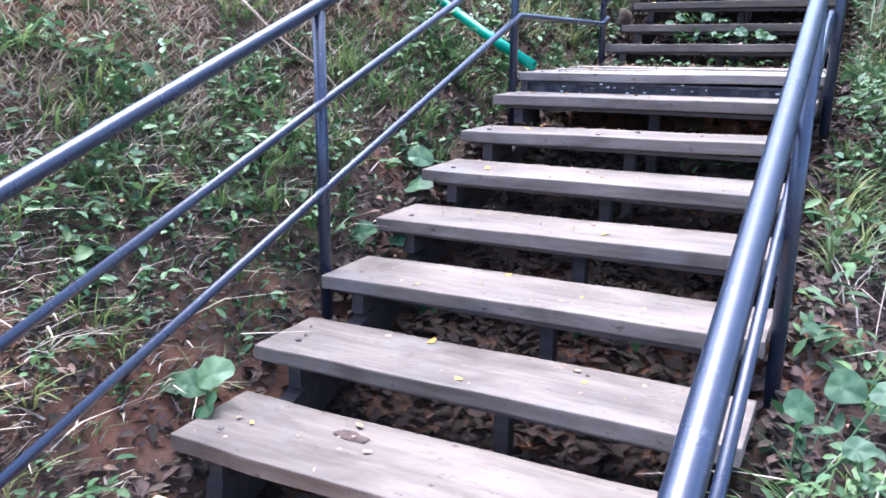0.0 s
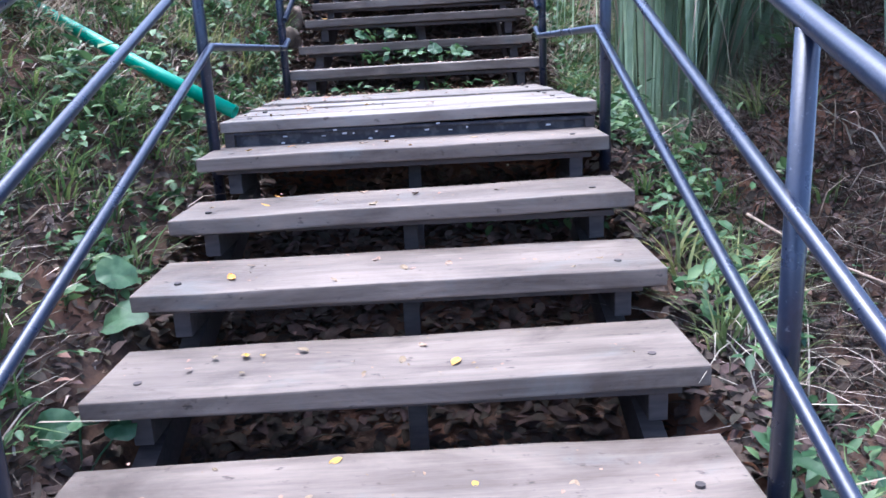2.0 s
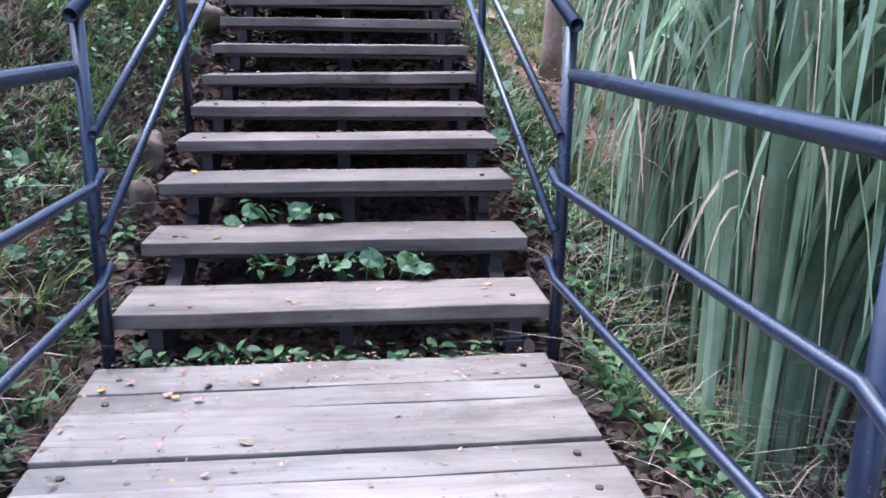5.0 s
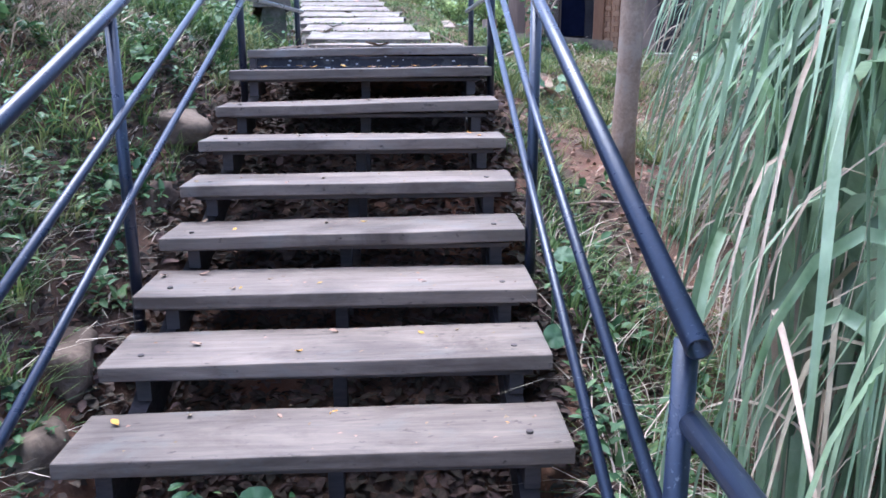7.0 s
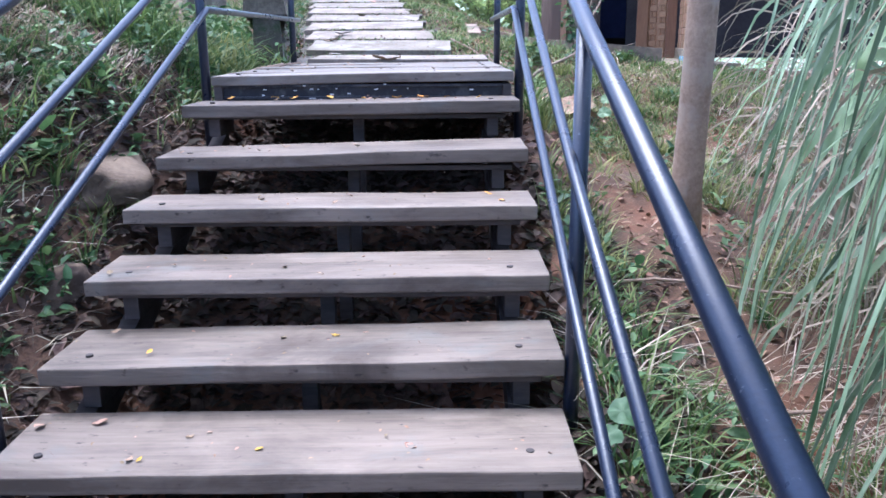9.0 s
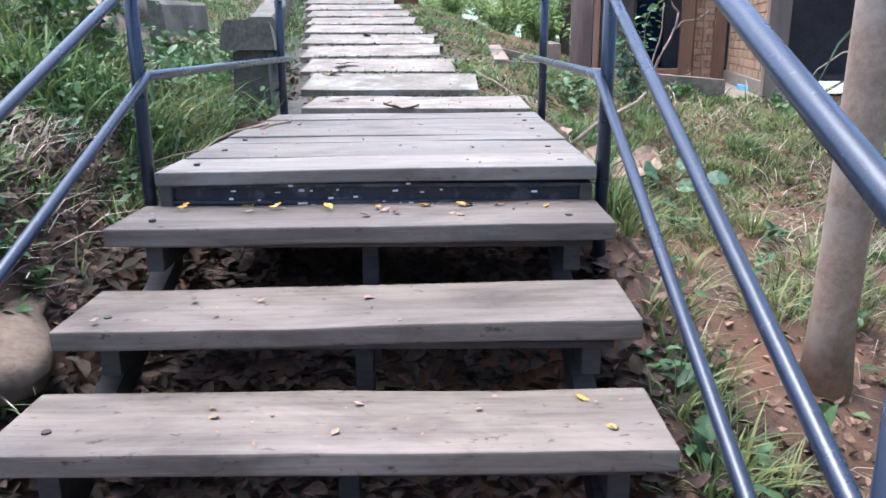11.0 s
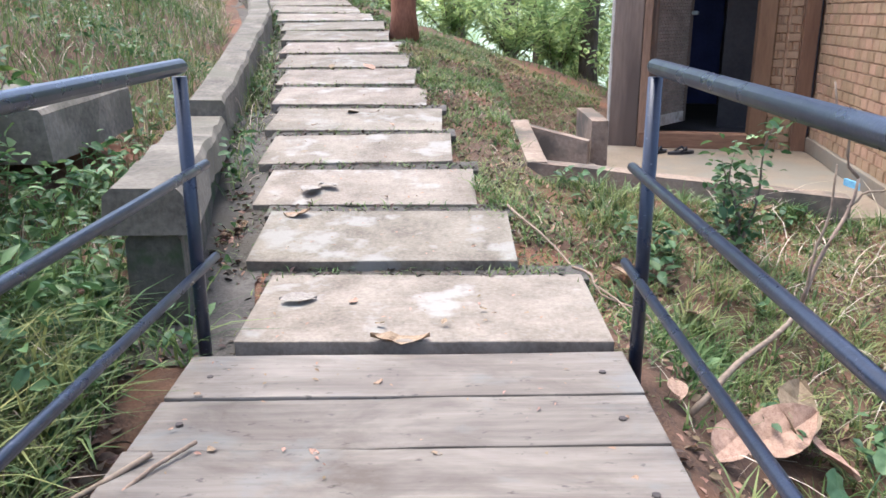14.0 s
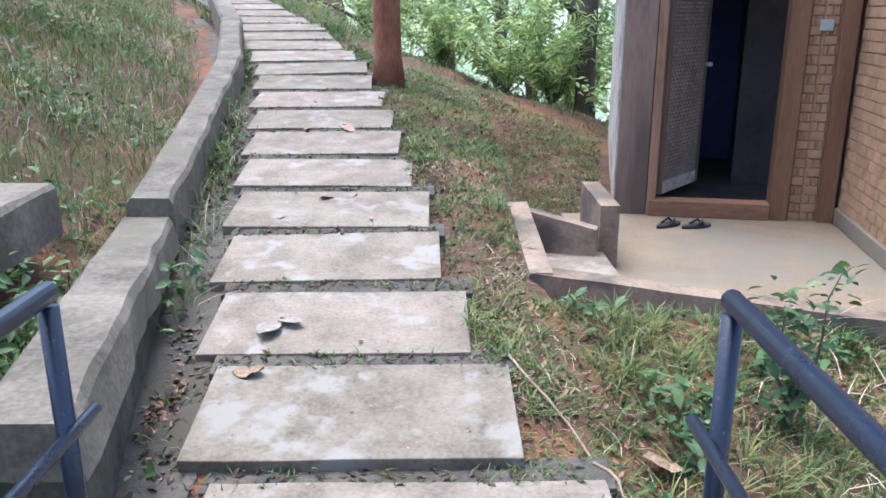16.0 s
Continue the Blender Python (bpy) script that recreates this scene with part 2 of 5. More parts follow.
# ---- building helpers ----
def mesh_object(name, verts, faces, material, parent=None, smooth=False):
    me = bpy.data.meshes.new(name)
    me.from_pydata([tuple(v) for v in verts], [], [tuple(f) for f in faces])
    me.materials.append(material)
    if smooth:
        me.polygons.foreach_set("use_smooth", [True] * len(me.polygons))
    me.update()
    ob = new(name, me)
    ob.parent = parent
    return ob


def part(name, bm, material, parent=None, label="", smooth=False):
    me = bpy.data.meshes.new(name)
    bmesh.ops.recalc_face_normals(bm, faces=bm.faces)
    bm.to_mesh(me)
    bm.free()
    me.materials.append(material)
    if smooth:
        me.polygons.foreach_set("use_smooth", [True] * len(me.polygons))
    ob = new(name, me)
    ob.parent = parent
    if label:
        ob["label"] = label
    return ob


def empty(name, at=(0, 0, 0)):
    ob = new(name)
    ob.location = at
    ob.empty_display_size = 0.1
    return ob


def bm_box(bm, lo, hi, bevel=0.0, wobble=0.0, cuts=0):
    """A box between two corners, edges rounded, worn by wobble, cut along its longest side."""
    lo, hi = Vector(lo), Vector(hi)
    size = hi - lo
    q = bmesh.new()
    bmesh.ops.create_cube(q, size=1.0)
    for v in q.verts:
        v.co = Vector((v.co.x * size.x, v.co.y * size.y, v.co.z * size.z))
    if cuts:
        ax = max(range(3), key=lambda i: size[i])
        ed = [e for e in q.edges if abs((e.verts[0].co - e.verts[1].co)[ax]) > size[ax] * 0.5]
        bmesh.ops.subdivide_edges(q, edges=ed, cuts=cuts, use_grid_fill=True)
    if bevel:
        ed = [e for e in q.edges if len(e.link_faces) == 2 and e.calc_face_angle(0) > 0.5]
        bmesh.ops.bevel(q, geom=ed, offset=bevel, segments=2, affect="EDGES", profile=0.6)
    mid = (lo + hi) / 2
    for v in q.verts:
        if wobble:
            v.co += noise.noise_vector((v.co + mid * 3.1) * 5.0) * wobble
        v.co += mid
    me = bpy.data.meshes.new("tmp")
    q.to_mesh(me)
    q.free()
    bm.from_mesh(me)
    bpy.data.meshes.remove(me)
    return bm


def box(name, lo, hi, material, parent=None, bevel=0.006, wobble=0.0, cuts=0, label=""):
    return part(name, bm_box(bmesh.new(), lo, hi, bevel, wobble, cuts), material, parent, label)


def bm_tube(bm, pts, r, sides=12, r_end=None, hollow=0.0):
    """A round bar along a line of points; hollow: an open pipe with that wall."""
    pts = [Vector(p) for p in pts]
    rings, inner = [], []
    for i, p in enumerate(pts):
        d = (pts[min(i + 1, len(pts) - 1)] - pts[max(i - 1, 0)]).normalized()
        side = d.cross(Vector((0, 1, 0)) if abs(d.z) > 0.9 else Vector((0, 0, 1))).normalized()
        up = side.cross(d).normalized()
        rr = r if r_end is None else r + (r_end - r) * i / (len(pts) - 1)
        stretch = 1.0
        if 0 < i < len(pts) - 1:
            c = (pts[i] - pts[i - 1]).normalized().dot((pts[i + 1] - pts[i]).normalized())
            stretch = 1.0 / max(0.7, math.sqrt((1 + c) / 2))
        ring = [bm.verts.new(p + side * (math.cos(a) * rr) + up * (math.sin(a) * rr * stretch))
                for a in (2 * math.pi * k / sides for k in range(sides))]
        rings.append(ring)
        if hollow:
            inner.append([bm.verts.new(p + (v.co - p) * (1 - hollow / rr)) for v in ring])
    for a, b in zip(rings, rings[1:]):
        for k in range(sides):
            bm.faces.new((a[k], a[(k + 1) % sides], b[(k + 1) % sides], b[k]))
    if hollow:
        for a, b in zip(inner, inner[1:]):
            for k in range(sides):
                bm.faces.new((a[(k + 1) % sides], a[k], b[k], b[(k + 1) % sides]))
        for o, i in ((rings[0], inner[0]), (rings[-1], inner[-1])):
            for k in range(sides):
                bm.faces.new((o[k], o[(k + 1) % sides], i[(k + 1) % sides], i[k]))
    else:
        bm.faces.new(rings[0][::-1])
        bm.faces.new(rings[-1])
    return bm


def tube(name, pts, r, material, parent=None, sides=12, r_end=None, hollow=0.0, label=""):
    return part(name, bm_tube(bmesh.new(), pts, r, sides, r_end, hollow), material, parent, label, smooth=True)


# ---- the lie of the land ----
def lerp(y, table):
    return np.interp(y, [p[0] for p in table], [p[1] for p in table])


CENTRE = [(-40, -6), (-6, -0.7), (-1.5, -0.05), (-0.2, 0.0), (2.5, 0.9), (4.05, 1.08), (4.3, 1.12), (7.7, 2.42), (9.6, 2.68), (9.8, 2.72),
          (10.5, 2.795), (11.8, 2.975), (13.8, 3.25), (16.5, 3.625), (22, 4.35), (40, 6.0), (80, 9.0)]
MIDLINE = [(9.6, 0.12), (10.47, -0.07), (11.76, -0.29), (13.76, -0.56), (16.4, -0.98), (19.0, -1.7), (23.0, -3.4), (40, -12)]
RISE = [(-1, 0.72), (2.5, 0.75), (5, 0.7), (7, 0.62), (9, 0.55), (11, 0.42), (16, 0.48), (30, 0.5)]
FALL = [(-2, 0.06), (2, 0.05), (5, 0.10), (8, 0.22), (9.6, 0.2), (12, 0.12), (14, 0.26), (17, 0.34), (24, 0.36), (40, 0.3)]


def smooth(x, a, b):
    t = np.clip((x - a) / (b - a), 0, 1)
    return t * t * (3 - 2 * t)


def land(x, y):
    """Height of the ground."""
    x, y = np.asarray(x, float), np.asarray(y, float)
    z = lerp(y, CENTRE)
    mid = lerp(y, MIDLINE) * smooth(y, 9.0, 10.5)
    half = 0.86 - 0.1 * smooth(y, 9.5, 11)
    left = np.clip(-(x - mid) - half - 0.45 * smooth(y, 9.3, 10.2), 0, None)
    right = np.clip((x - mid) - half, 0, None)
    bank = np.where(left < 3.0, left, 3.0 + (left - 3.0) * 0.35)
    bank = np.minimum(bank, 7.0)
    z = z + bank * lerp(y, RISE) + 0.17 * smooth(left, 0.03, 0.24) * smooth(y, -1.5, 0.0) * (1 - smooth(y, 8.6, 9.4))
    fall = np.minimum(right, 9.0)
    z = z - fall * lerp(y, FALL) - 0.32 * smooth(right, 0.0, 0.5) * (1 - smooth(y, 9.3, 11.0)) * smooth(y, -1, 1)
    z = z + 0.85 * np.exp(-((x - 2.0) ** 2 / 0.3 + (y - 2.75) ** 2 / 0.8)) + 0.5 * np.exp(-((x - 3.2) ** 2 / 1.1 + (y - 3.2) ** 2 / 2.2))
    # Hollow under the stairs, dug deeper so the riser gaps turn darker.
    z = z - 0.24 * (1 - smooth(np.abs(x), 0.62, 0.84)) * smooth(y, -0.4, 0.1) * (1 - smooth(y, 9.3, 9.6)) * (1 - smooth(y, 3.2, 3.7) * (1 - smooth(y, 4.2, 4.6)))
    pad = smooth(x, 0.73, 0.98) * smooth(y, 11.65, 12.1) * (1 - smooth(y, 15.0, 18.0)) * (1 - smooth(x, 9, 11))
    z = z * (1 - pad) + 2.5 * pad
    z = z - 0.42 * np.clip(right - 3.6, 0, 12) * (1 - smooth(y, 8.0, 11.0))
    z = z - 14 * smooth(right, 1.2, 7.0) * smooth(y, 19.5, 45)
    return z


def rough(x, y):
    """Lumps of the bare ground."""
    return 0.10 * noise.noise((x * 0.9, y * 0.9, 0.3)) + 0.05 * noise.noise((x * 2.7, y * 2.7, 4.0)) + 0.022 * noise.noise((x * 7, y * 7, 9.0))


def ground_z(x, y):
    q = 0.35 if (abs(x) < 0.9 and y < 10) or y > 9.8 and abs(x - float(lerp(y, MIDLINE))) < 0.8 else 1.0
    return float(land(x, y)) + rough(x, y) * q


gx = np.concatenate([np.linspace(-400, -14, 14), np.linspace(-12, -4, 22), np.linspace(-3.8, 4.2, 90), np.linspace(4.5, 14, 26), np.linspace(17, 400, 14)])
gy = np.concatenate([np.linspace(-400, -8, 12), np.linspace(-6, -2, 10), np.linspace(-1.8, 17.5, 200), np.linspace(18, 42, 40), np.linspace(48, 500, 14)])
gv = [(x, y, ground_z(x, y)) for y in gy for x in gx]
nx = len(gx)
gf = [(j * nx + i, j * nx + i + 1, (j + 1) * nx + i + 1, (j + 1) * nx + i) for j in range(len(gy) - 1) for i in range(nx - 1)]
ground = mesh_object("ground", gv, gf, M["soil"], smooth=True)
tagged(ground, "reddish brown hillside soil with dry litter", "ground", kind="structure")

# Glowing sheet far beyond the slope: valley side with bright haze as emission.
haze = bpy.data.materials.new("valley_haze_glow")
haze.use_nodes = True
hn, hl = haze.node_tree.nodes, haze.node_tree.links
hb = hn["Principled BSDF"]
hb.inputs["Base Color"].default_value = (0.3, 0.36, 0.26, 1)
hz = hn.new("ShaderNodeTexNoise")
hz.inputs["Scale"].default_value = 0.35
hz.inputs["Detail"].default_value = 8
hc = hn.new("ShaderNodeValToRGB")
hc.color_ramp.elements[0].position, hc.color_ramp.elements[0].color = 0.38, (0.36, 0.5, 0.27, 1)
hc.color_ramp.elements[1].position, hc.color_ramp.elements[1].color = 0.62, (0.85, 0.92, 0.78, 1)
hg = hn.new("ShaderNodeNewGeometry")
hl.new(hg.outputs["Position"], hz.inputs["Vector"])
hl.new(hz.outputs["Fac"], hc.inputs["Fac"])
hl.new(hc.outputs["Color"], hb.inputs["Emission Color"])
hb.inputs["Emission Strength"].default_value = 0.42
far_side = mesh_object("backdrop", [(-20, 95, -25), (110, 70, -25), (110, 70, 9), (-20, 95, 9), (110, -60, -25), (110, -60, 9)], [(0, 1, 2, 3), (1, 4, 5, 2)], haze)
tagged(far_side, "glowing sheet painted as a pale green valley side in haze", "backdrop", kind="structure")

# ---- staircases ----
A = [(-0.10 + 0.39 * i, 0.205 + 0.1425 * i) for i in range(7)]
B = [(4.18, 1.315), (4.60, 1.455), (4.935, 1.63), (5.325, 1.76), (5.69, 1.885), (6.03, 2.03), (6.37, 2.18), (6.726, 2.335), (7.09, 2.48), (7.455, 2.652)]
T = 0.052


def plank_mesh(w, d, seed, thick=T, worn=0.004):
    bm = bmesh.new()
    random.seed(seed)
    bm_box(bm, (-w / 2, 0, -thick), (w / 2, d, 0), 0.006, 0.0, 14)
    for v in bm.verts:
        k = noise.noise((v.co.x * 2.2 + seed * 7.3, v.co.y * 3, v.co.z * 9))
        v.co.z += k * worn + 0.008 * noise.noise((v.co.x * 0.9, seed * 3.1, 0))
        v.co.y += worn * 1.6 * noise.noise((v.co.x * 5, v.co.z * 6, seed * 2.3)) * (1 if v.co.y < d / 2 else 1.4)
    return bm


def staircase(name, steps, left, right, depth, label):
    st = empty(name, (0, steps[0][0], steps[0][1] - 0.2))
    tagged(st, label, "staircase")
    base = st.matrix_basis.inverted()
    for i, (y, z) in enumerate(steps):
        xl, xr = left(i), right(i)
        tr = part("tread", plank_mesh(xr - xl, depth + 0.02 * math.sin(i * 5.1), i + len(name)), M["tread"], st)
        tr.matrix_basis = base @ pose((xl + xr) / 2, y, z, 0.6 * math.sin(i * 3.3), 0.45 * math.sin(i * 2.1) - 0.6, 0.25 * math.sin(i * 4.7))
        for x in (xl + 0.11, xr - 0.12):
            bo = part("bolt", bm_tube(bmesh.new(), [(x, y + 0.1, z - 0.02), (x, y + 0.1, z + 0.004 - x * math.sin(radians(0.45 * math.sin(i * 2.1) - 0.6)))], 0.011, 8), M["under"], st)
            bo.matrix_basis = base
        for x in (xl + 0.1, xr - 0.14):
            br = box("bracket", (x, y + 0.05, z - T - 0.10), (x + 0.05, y + depth - 0.03, z - T - 0.004), M["under"], st, 0.004)
            br.matrix_basis = base
        bt = box("batten", (xl + 0.06, y + 0.035, z - T - 0.022), (xr - 0.06, y + 0.075, z - T - 0.002), M["under"], st, 0.003)
        bt.matrix_basis = base
        lg = box("support_leg", (0.02 + 0.02 * math.sin(i), y + 0.16, z - 0.6), (0.07 + 0.02 * math.sin(i), y + 0.21, z - T - 0.003), M["under"], st, 0.004)
        lg.matrix_basis = base
    (y0, z0), (y1, z1) = steps[0], steps[-1]
    for x in (left(0) + 0.09, right(0) - 0.15):
        bm = bmesh.new()
        pts = [(y0 + 0.02, z0 - 0.34), (y1 + depth, z1 - 0.34 + 0.12), (y1 + depth, z1 - 0.15), (y0 + 0.05, z0 - 0.15)]
        lo = [bm.verts.new((x, *p)) for p in pts]
        hi = [bm.verts.new((x + 0.06, *p)) for p in pts]
        bm.faces.new(lo)
        bm.faces.new(hi[::-1])
        for k in range(4):
            bm.faces.new((lo[k], lo[(k + 1) % 4], hi[(k + 1) % 4], hi[k]))
        s = part("stringer", bm, M["under"], st)
        s.matrix_basis = base
    return st


flight_low = staircase("lower_staircase", A, lambda i: -0.762, lambda i: 0.77, 0.34, "weathered grey open-riser wooden stairs with thick plank treads")
flight_high = staircase("upper_staircase", B, lambda i: -0.735 + 0.004 * i, lambda i: 0.775, 0.33, "weathered open-riser wooden stairs rising to a path")


bottom = part("bottom_step", plank_mesh(1.5, 0.3, 3), M["fresh"])
bottom.matrix_basis = pose(0.02, -0.49, 0.062)
tagged(bottom, "fresh orange-brown plank step at the stair foot", "step")


def landing(name, y0, y1, z, xl0, xr0, xl1, xr1, n, label):
    ld = empty(name, (0, y0, z - 0.2))
    tagged(ld, label, "landing")
    base = ld.matrix_basis.inverted()
    cuts = [0] + [(k + 1 + (0.22 * math.sin(k * 2.4 + n) if k < n - 1 else 0)) / n for k in range(n)]
    for i in range(n):
        f, step = (i + 0.5) / n, (y1 - y0) * (cuts[i + 1] - cuts[i])
        xl, xr = xl0 + (xl1 - xl0) * f, xr0 + (xr1 - xr0) * f
        p = part("plank", plank_mesh(xr - xl, step - 0.008 - 0.006 * (i % 2), 40 + i + n, 0.045, 0.003), M["deck"], ld)
        p.matrix_basis = base @ pose((xl + xr) / 2, y0 + (y1 - y0) * cuts[i], z + 0.003 * math.sin(i * 2.7), 0, -0.5, 0.25 * math.sin(i * 3.9))
        for x in (xl + 0.1, xr - 0.1):
            bo = part("bolt", bm_tube(bmesh.new(), [(x, y0 + (y1 - y0) * cuts[i] + step * 0.45, z - 0.03), (x, y0 + (y1 - y0) * cuts[i] + step * 0.45, z + 0.004 + x * 0.0087)], 0.011, 8), M["under"], ld)
            bo.matrix_basis = base
    web = box("front_channel", (xl0 + 0.05, y0 + 0.03, z - 0.175), (xr0 - 0.05, y0 + 0.05, z - 0.048), M["channel"], ld, 0.003)
    web.matrix_basis = base
    for dz in (-0.062, -0.118, -0.175):
        fl = box("channel_flange", (xl0 + 0.05, y0 + 0.012, z + dz), (xr0 - 0.05, y0 + 0.03, z + dz + 0.012), M["channel"], ld, 0.002)
        fl.matrix_basis = base
    for x in (xl0 + 0.012, xr0 - 0.05):
        jo = box("side_joist", (x, y0 + 0.008, z - 0.18), (x + 0.04, y1, z - 0.05), M["under"], ld, 0.004, 0.002, 6)
        jo.matrix_basis = base
    random.seed(len(name))
    for i in range(26):
        x = random.uniform(xl0 + 0.2, xr0 - 0.2)
        zz = z + random.choice((-0.058, -0.075, -0.1, -0.12, -0.15)) + random.uniform(-0.006, 0.006)
        w = random.uniform(0.004, 0.022)
        fk = box("paint_flake", (x, y0 + 0.0085, zz), (x + w, y0 + 0.0115, zz + random.uniform(0.002, 0.007)), M["flake"], ld, 0.0)
        fk.matrix_basis = base
    return ld


landing("lower_landing", 2.525, 4.10, 1.165, -0.735, 0.785, -0.77, 0.735, 8, "weathered plank landing with a black steel channel edge")
landing("upper_landing", 7.78, 9.70, 2.762, -0.655, 0.775, -0.63, 0.79, 6, "pale weathered plank landing with flaking black channel edge")

# ---- railings ----
R_TOP, R_MID, R_POST = 0.0235, 0.0155, 0.0225


def railing(name, posts, bars, label):
    """posts: x, y, foot, top. bars: radius, points, part name, hollow."""
    x0, y0, f0, _ = posts[0]
    rl = empty(name, (x0, y0, f0))
    tagged(rl, label, "railing")
    base = rl.matrix_basis.inverted()
    for x, y, foot, top in posts:
        p = tube("post", [(x, y, foot), (x, y, top)], R_POST, M["rail"], rl)
        p.matrix_basis = base
    for r, pts, nm, hollow in bars:
        b = tube(nm, pts, r, M["rail"], rl, hollow=hollow)
        b.matrix_basis = base
    return rl


def low_flight_rails(s, name, label):
    ya, yb, yc = -1.25, 0.745, 2.5
    xa, xp, xb = (0.795, 0.80, 0.808) if s > 0 else (-0.805, -0.785, -0.757)
    sl = 0.3655
    zz = lambda y: 0.48 + (y - 0.68) * sl
    end = 4.13
    i = -s * 0.03
    xe = 0.775 if s > 0 else -0.745
    posts = [(xa, ya, -0.15, 0.72), (xp, yb, 0.25, 1.42), (xb, yc, 0.8, 2.08)]
    bars = [(R_TOP, [(xa, ya - 0.4, zz(ya - 0.4) + 0.925), (xa, ya, zz(ya) + 0.925), (xp, yb, zz(yb) + 0.932), (xb, yc, 2.095), (xe + s * 0.02, end, 2.12)], "handrail", 0.0),
            (R_MID, [(xa + i, ya, zz(ya) + 0.61), (xp + i, yb, zz(yb) + 0.615), (xb + i, yc, 1.765), (xe - s * 0.025, end - 0.06, 1.765), (xe + i, end + 0.03, 1.80)], "middle_bar", 0.003),
            (R_MID, [(xa + i, ya, zz(ya) + 0.30), (xp + i, yb, zz(yb) + 0.305), (xb + i, yc, 1.455), (xe - s * 0.025, end - 0.08, 1.445), (xe + i, end + 0.03, 1.49)], "lower_bar", 0.003)]
    return railing(name, posts, bars, label)


def high_flight_rails(s, name, label):
    x1 = 0.782 if s > 0 else -0.742
    x2 = 0.80 if s > 0 else -0.765
    x3 = 0.805 if s > 0 else -0.69
    x4 = 0.822 if s > 0 else -0.605
    y1, y2, y3 = 4.14, 6.05 if s > 0 else 5.88, 7.83
    up = 0.068 if s > 0 else 0.0
    y4 = 9.65 if s > 0 else 9.735
    zl = 2.762
    i = -s * 0.03
    posts = [(x1, y1, 1.0, 2.27), (x2, y2, 1.6, 2.87 + up), (x3, y3, 2.3, 3.66), (x4, y4, 2.55, 3.66)]
    bars = [(R_TOP, [(x1, y1 - 0.06, 2.275), (x2, y2, 2.885 + up), (x3, y3, 3.675), (x4, y4 + 0.015, 3.69)], "handrail", 0.004),
            (R_MID, [(x1 + i, y1 - 0.05, 1.925), (x2 + i, y2, 2.55 + up), (x3 + i, y3, 3.36), (x4 + i, y4 + 0.09, 3.375)], "middle_bar", 0.003),
            (R_MID, [(x1 + i, y1 - 0.05, 1.60), (x2 + i, y2, 2.245 + up), (x3 + i, y3, 3.055), (x4 + i, y4 + 0.11, 3.055)], "lower_bar", 0.003)]
    return railing(name, posts, bars, label)


low_flight_rails(-1, "railing", "dark blue painted steel pipe railing on the bank side")
low_flight_rails(1, "railing", "dark blue painted steel pipe railing on the tall grass side")
high_flight_rails(-1, "railing", "blue painted pipe railing with cut open ends beside the bank")
high_flight_rails(1, "railing", "blue painted pipe railing with cut open ends beside the red slope")

# ---- concrete path ----
path = empty("path", (0, 9.7, 2.75))
tagged(path, "concrete stepping slab path climbing and bending away", "path", kind="structure")
pbase = path.matrix_basis.inverted()
SL = [(9.735, 2.785)] + [(10.47 + 0.658 * i, 2.84 + 0.0915 * i) for i in range(20)]
for i, (y, z) in enumerate(SL):
    if i == 0:
        xl, xr, d, turn = -0.51, 0.77, 0.66, 0
    else:
        m = float(lerp(y, MIDLINE))
        xl, xr, d = m - 0.565 + 0.02 * math.sin(i * 3.1), m + 0.565 + 0.02 * math.sin(i * 1.9), 0.565
        turn = 0 if y < 15 else min(28, (y - 15) * 4.0)
    q = part("slab", plank_mesh(xr - xl, d + 0.02 * math.sin(i * 2.3), 90 + i, 0.075, 0.0035), M["slab"], path)
    q.matrix_basis = pbase @ pose((xl + xr) / 2, y, z, 7.6 if i else 1.5, 0.5 * math.sin(i * 1.7), turn + 0.5 * math.sin(i * 2.9))
    fill = box("joint_soil", (-(xr - xl) / 2 - 0.03, d - 0.03, -0.09), ((xr - xl) / 2 + 0.03, d + 0.15, -0.010), M["silt"], path, 0.006, 0.006, 14)
    fill.matrix_basis = q.matrix_basis.copy()

# the shallow gutter on the bank side of the slabs
gut_y = np.linspace(9.72, 20.5, 90)
gut_x = np.linspace(-0.98, -0.5, 7)
gut_v = [(float(lerp(y, MIDLINE)) + dx - (0.0 if y > 10.4 else 0.03), y, ground_z(float(lerp(y, MIDLINE)) + dx, y) + 0.012 + 0.014 * noise.noise((dx * 9, y * 6, 3.0))) for y in gut_y for dx in gut_x]
gut_f = [(j * 7 + i, j * 7 + i + 1, (j + 1) * 7 + i + 1, (j + 1) * 7 + i) for j in range(89) for i in range(6)]
gutter = mesh_object("gutter", gut_v, gut_f, M["silt"], smooth=True)
tagged(gutter, "grey silted gutter beside the concrete slabs", "gutter", kind="structure")

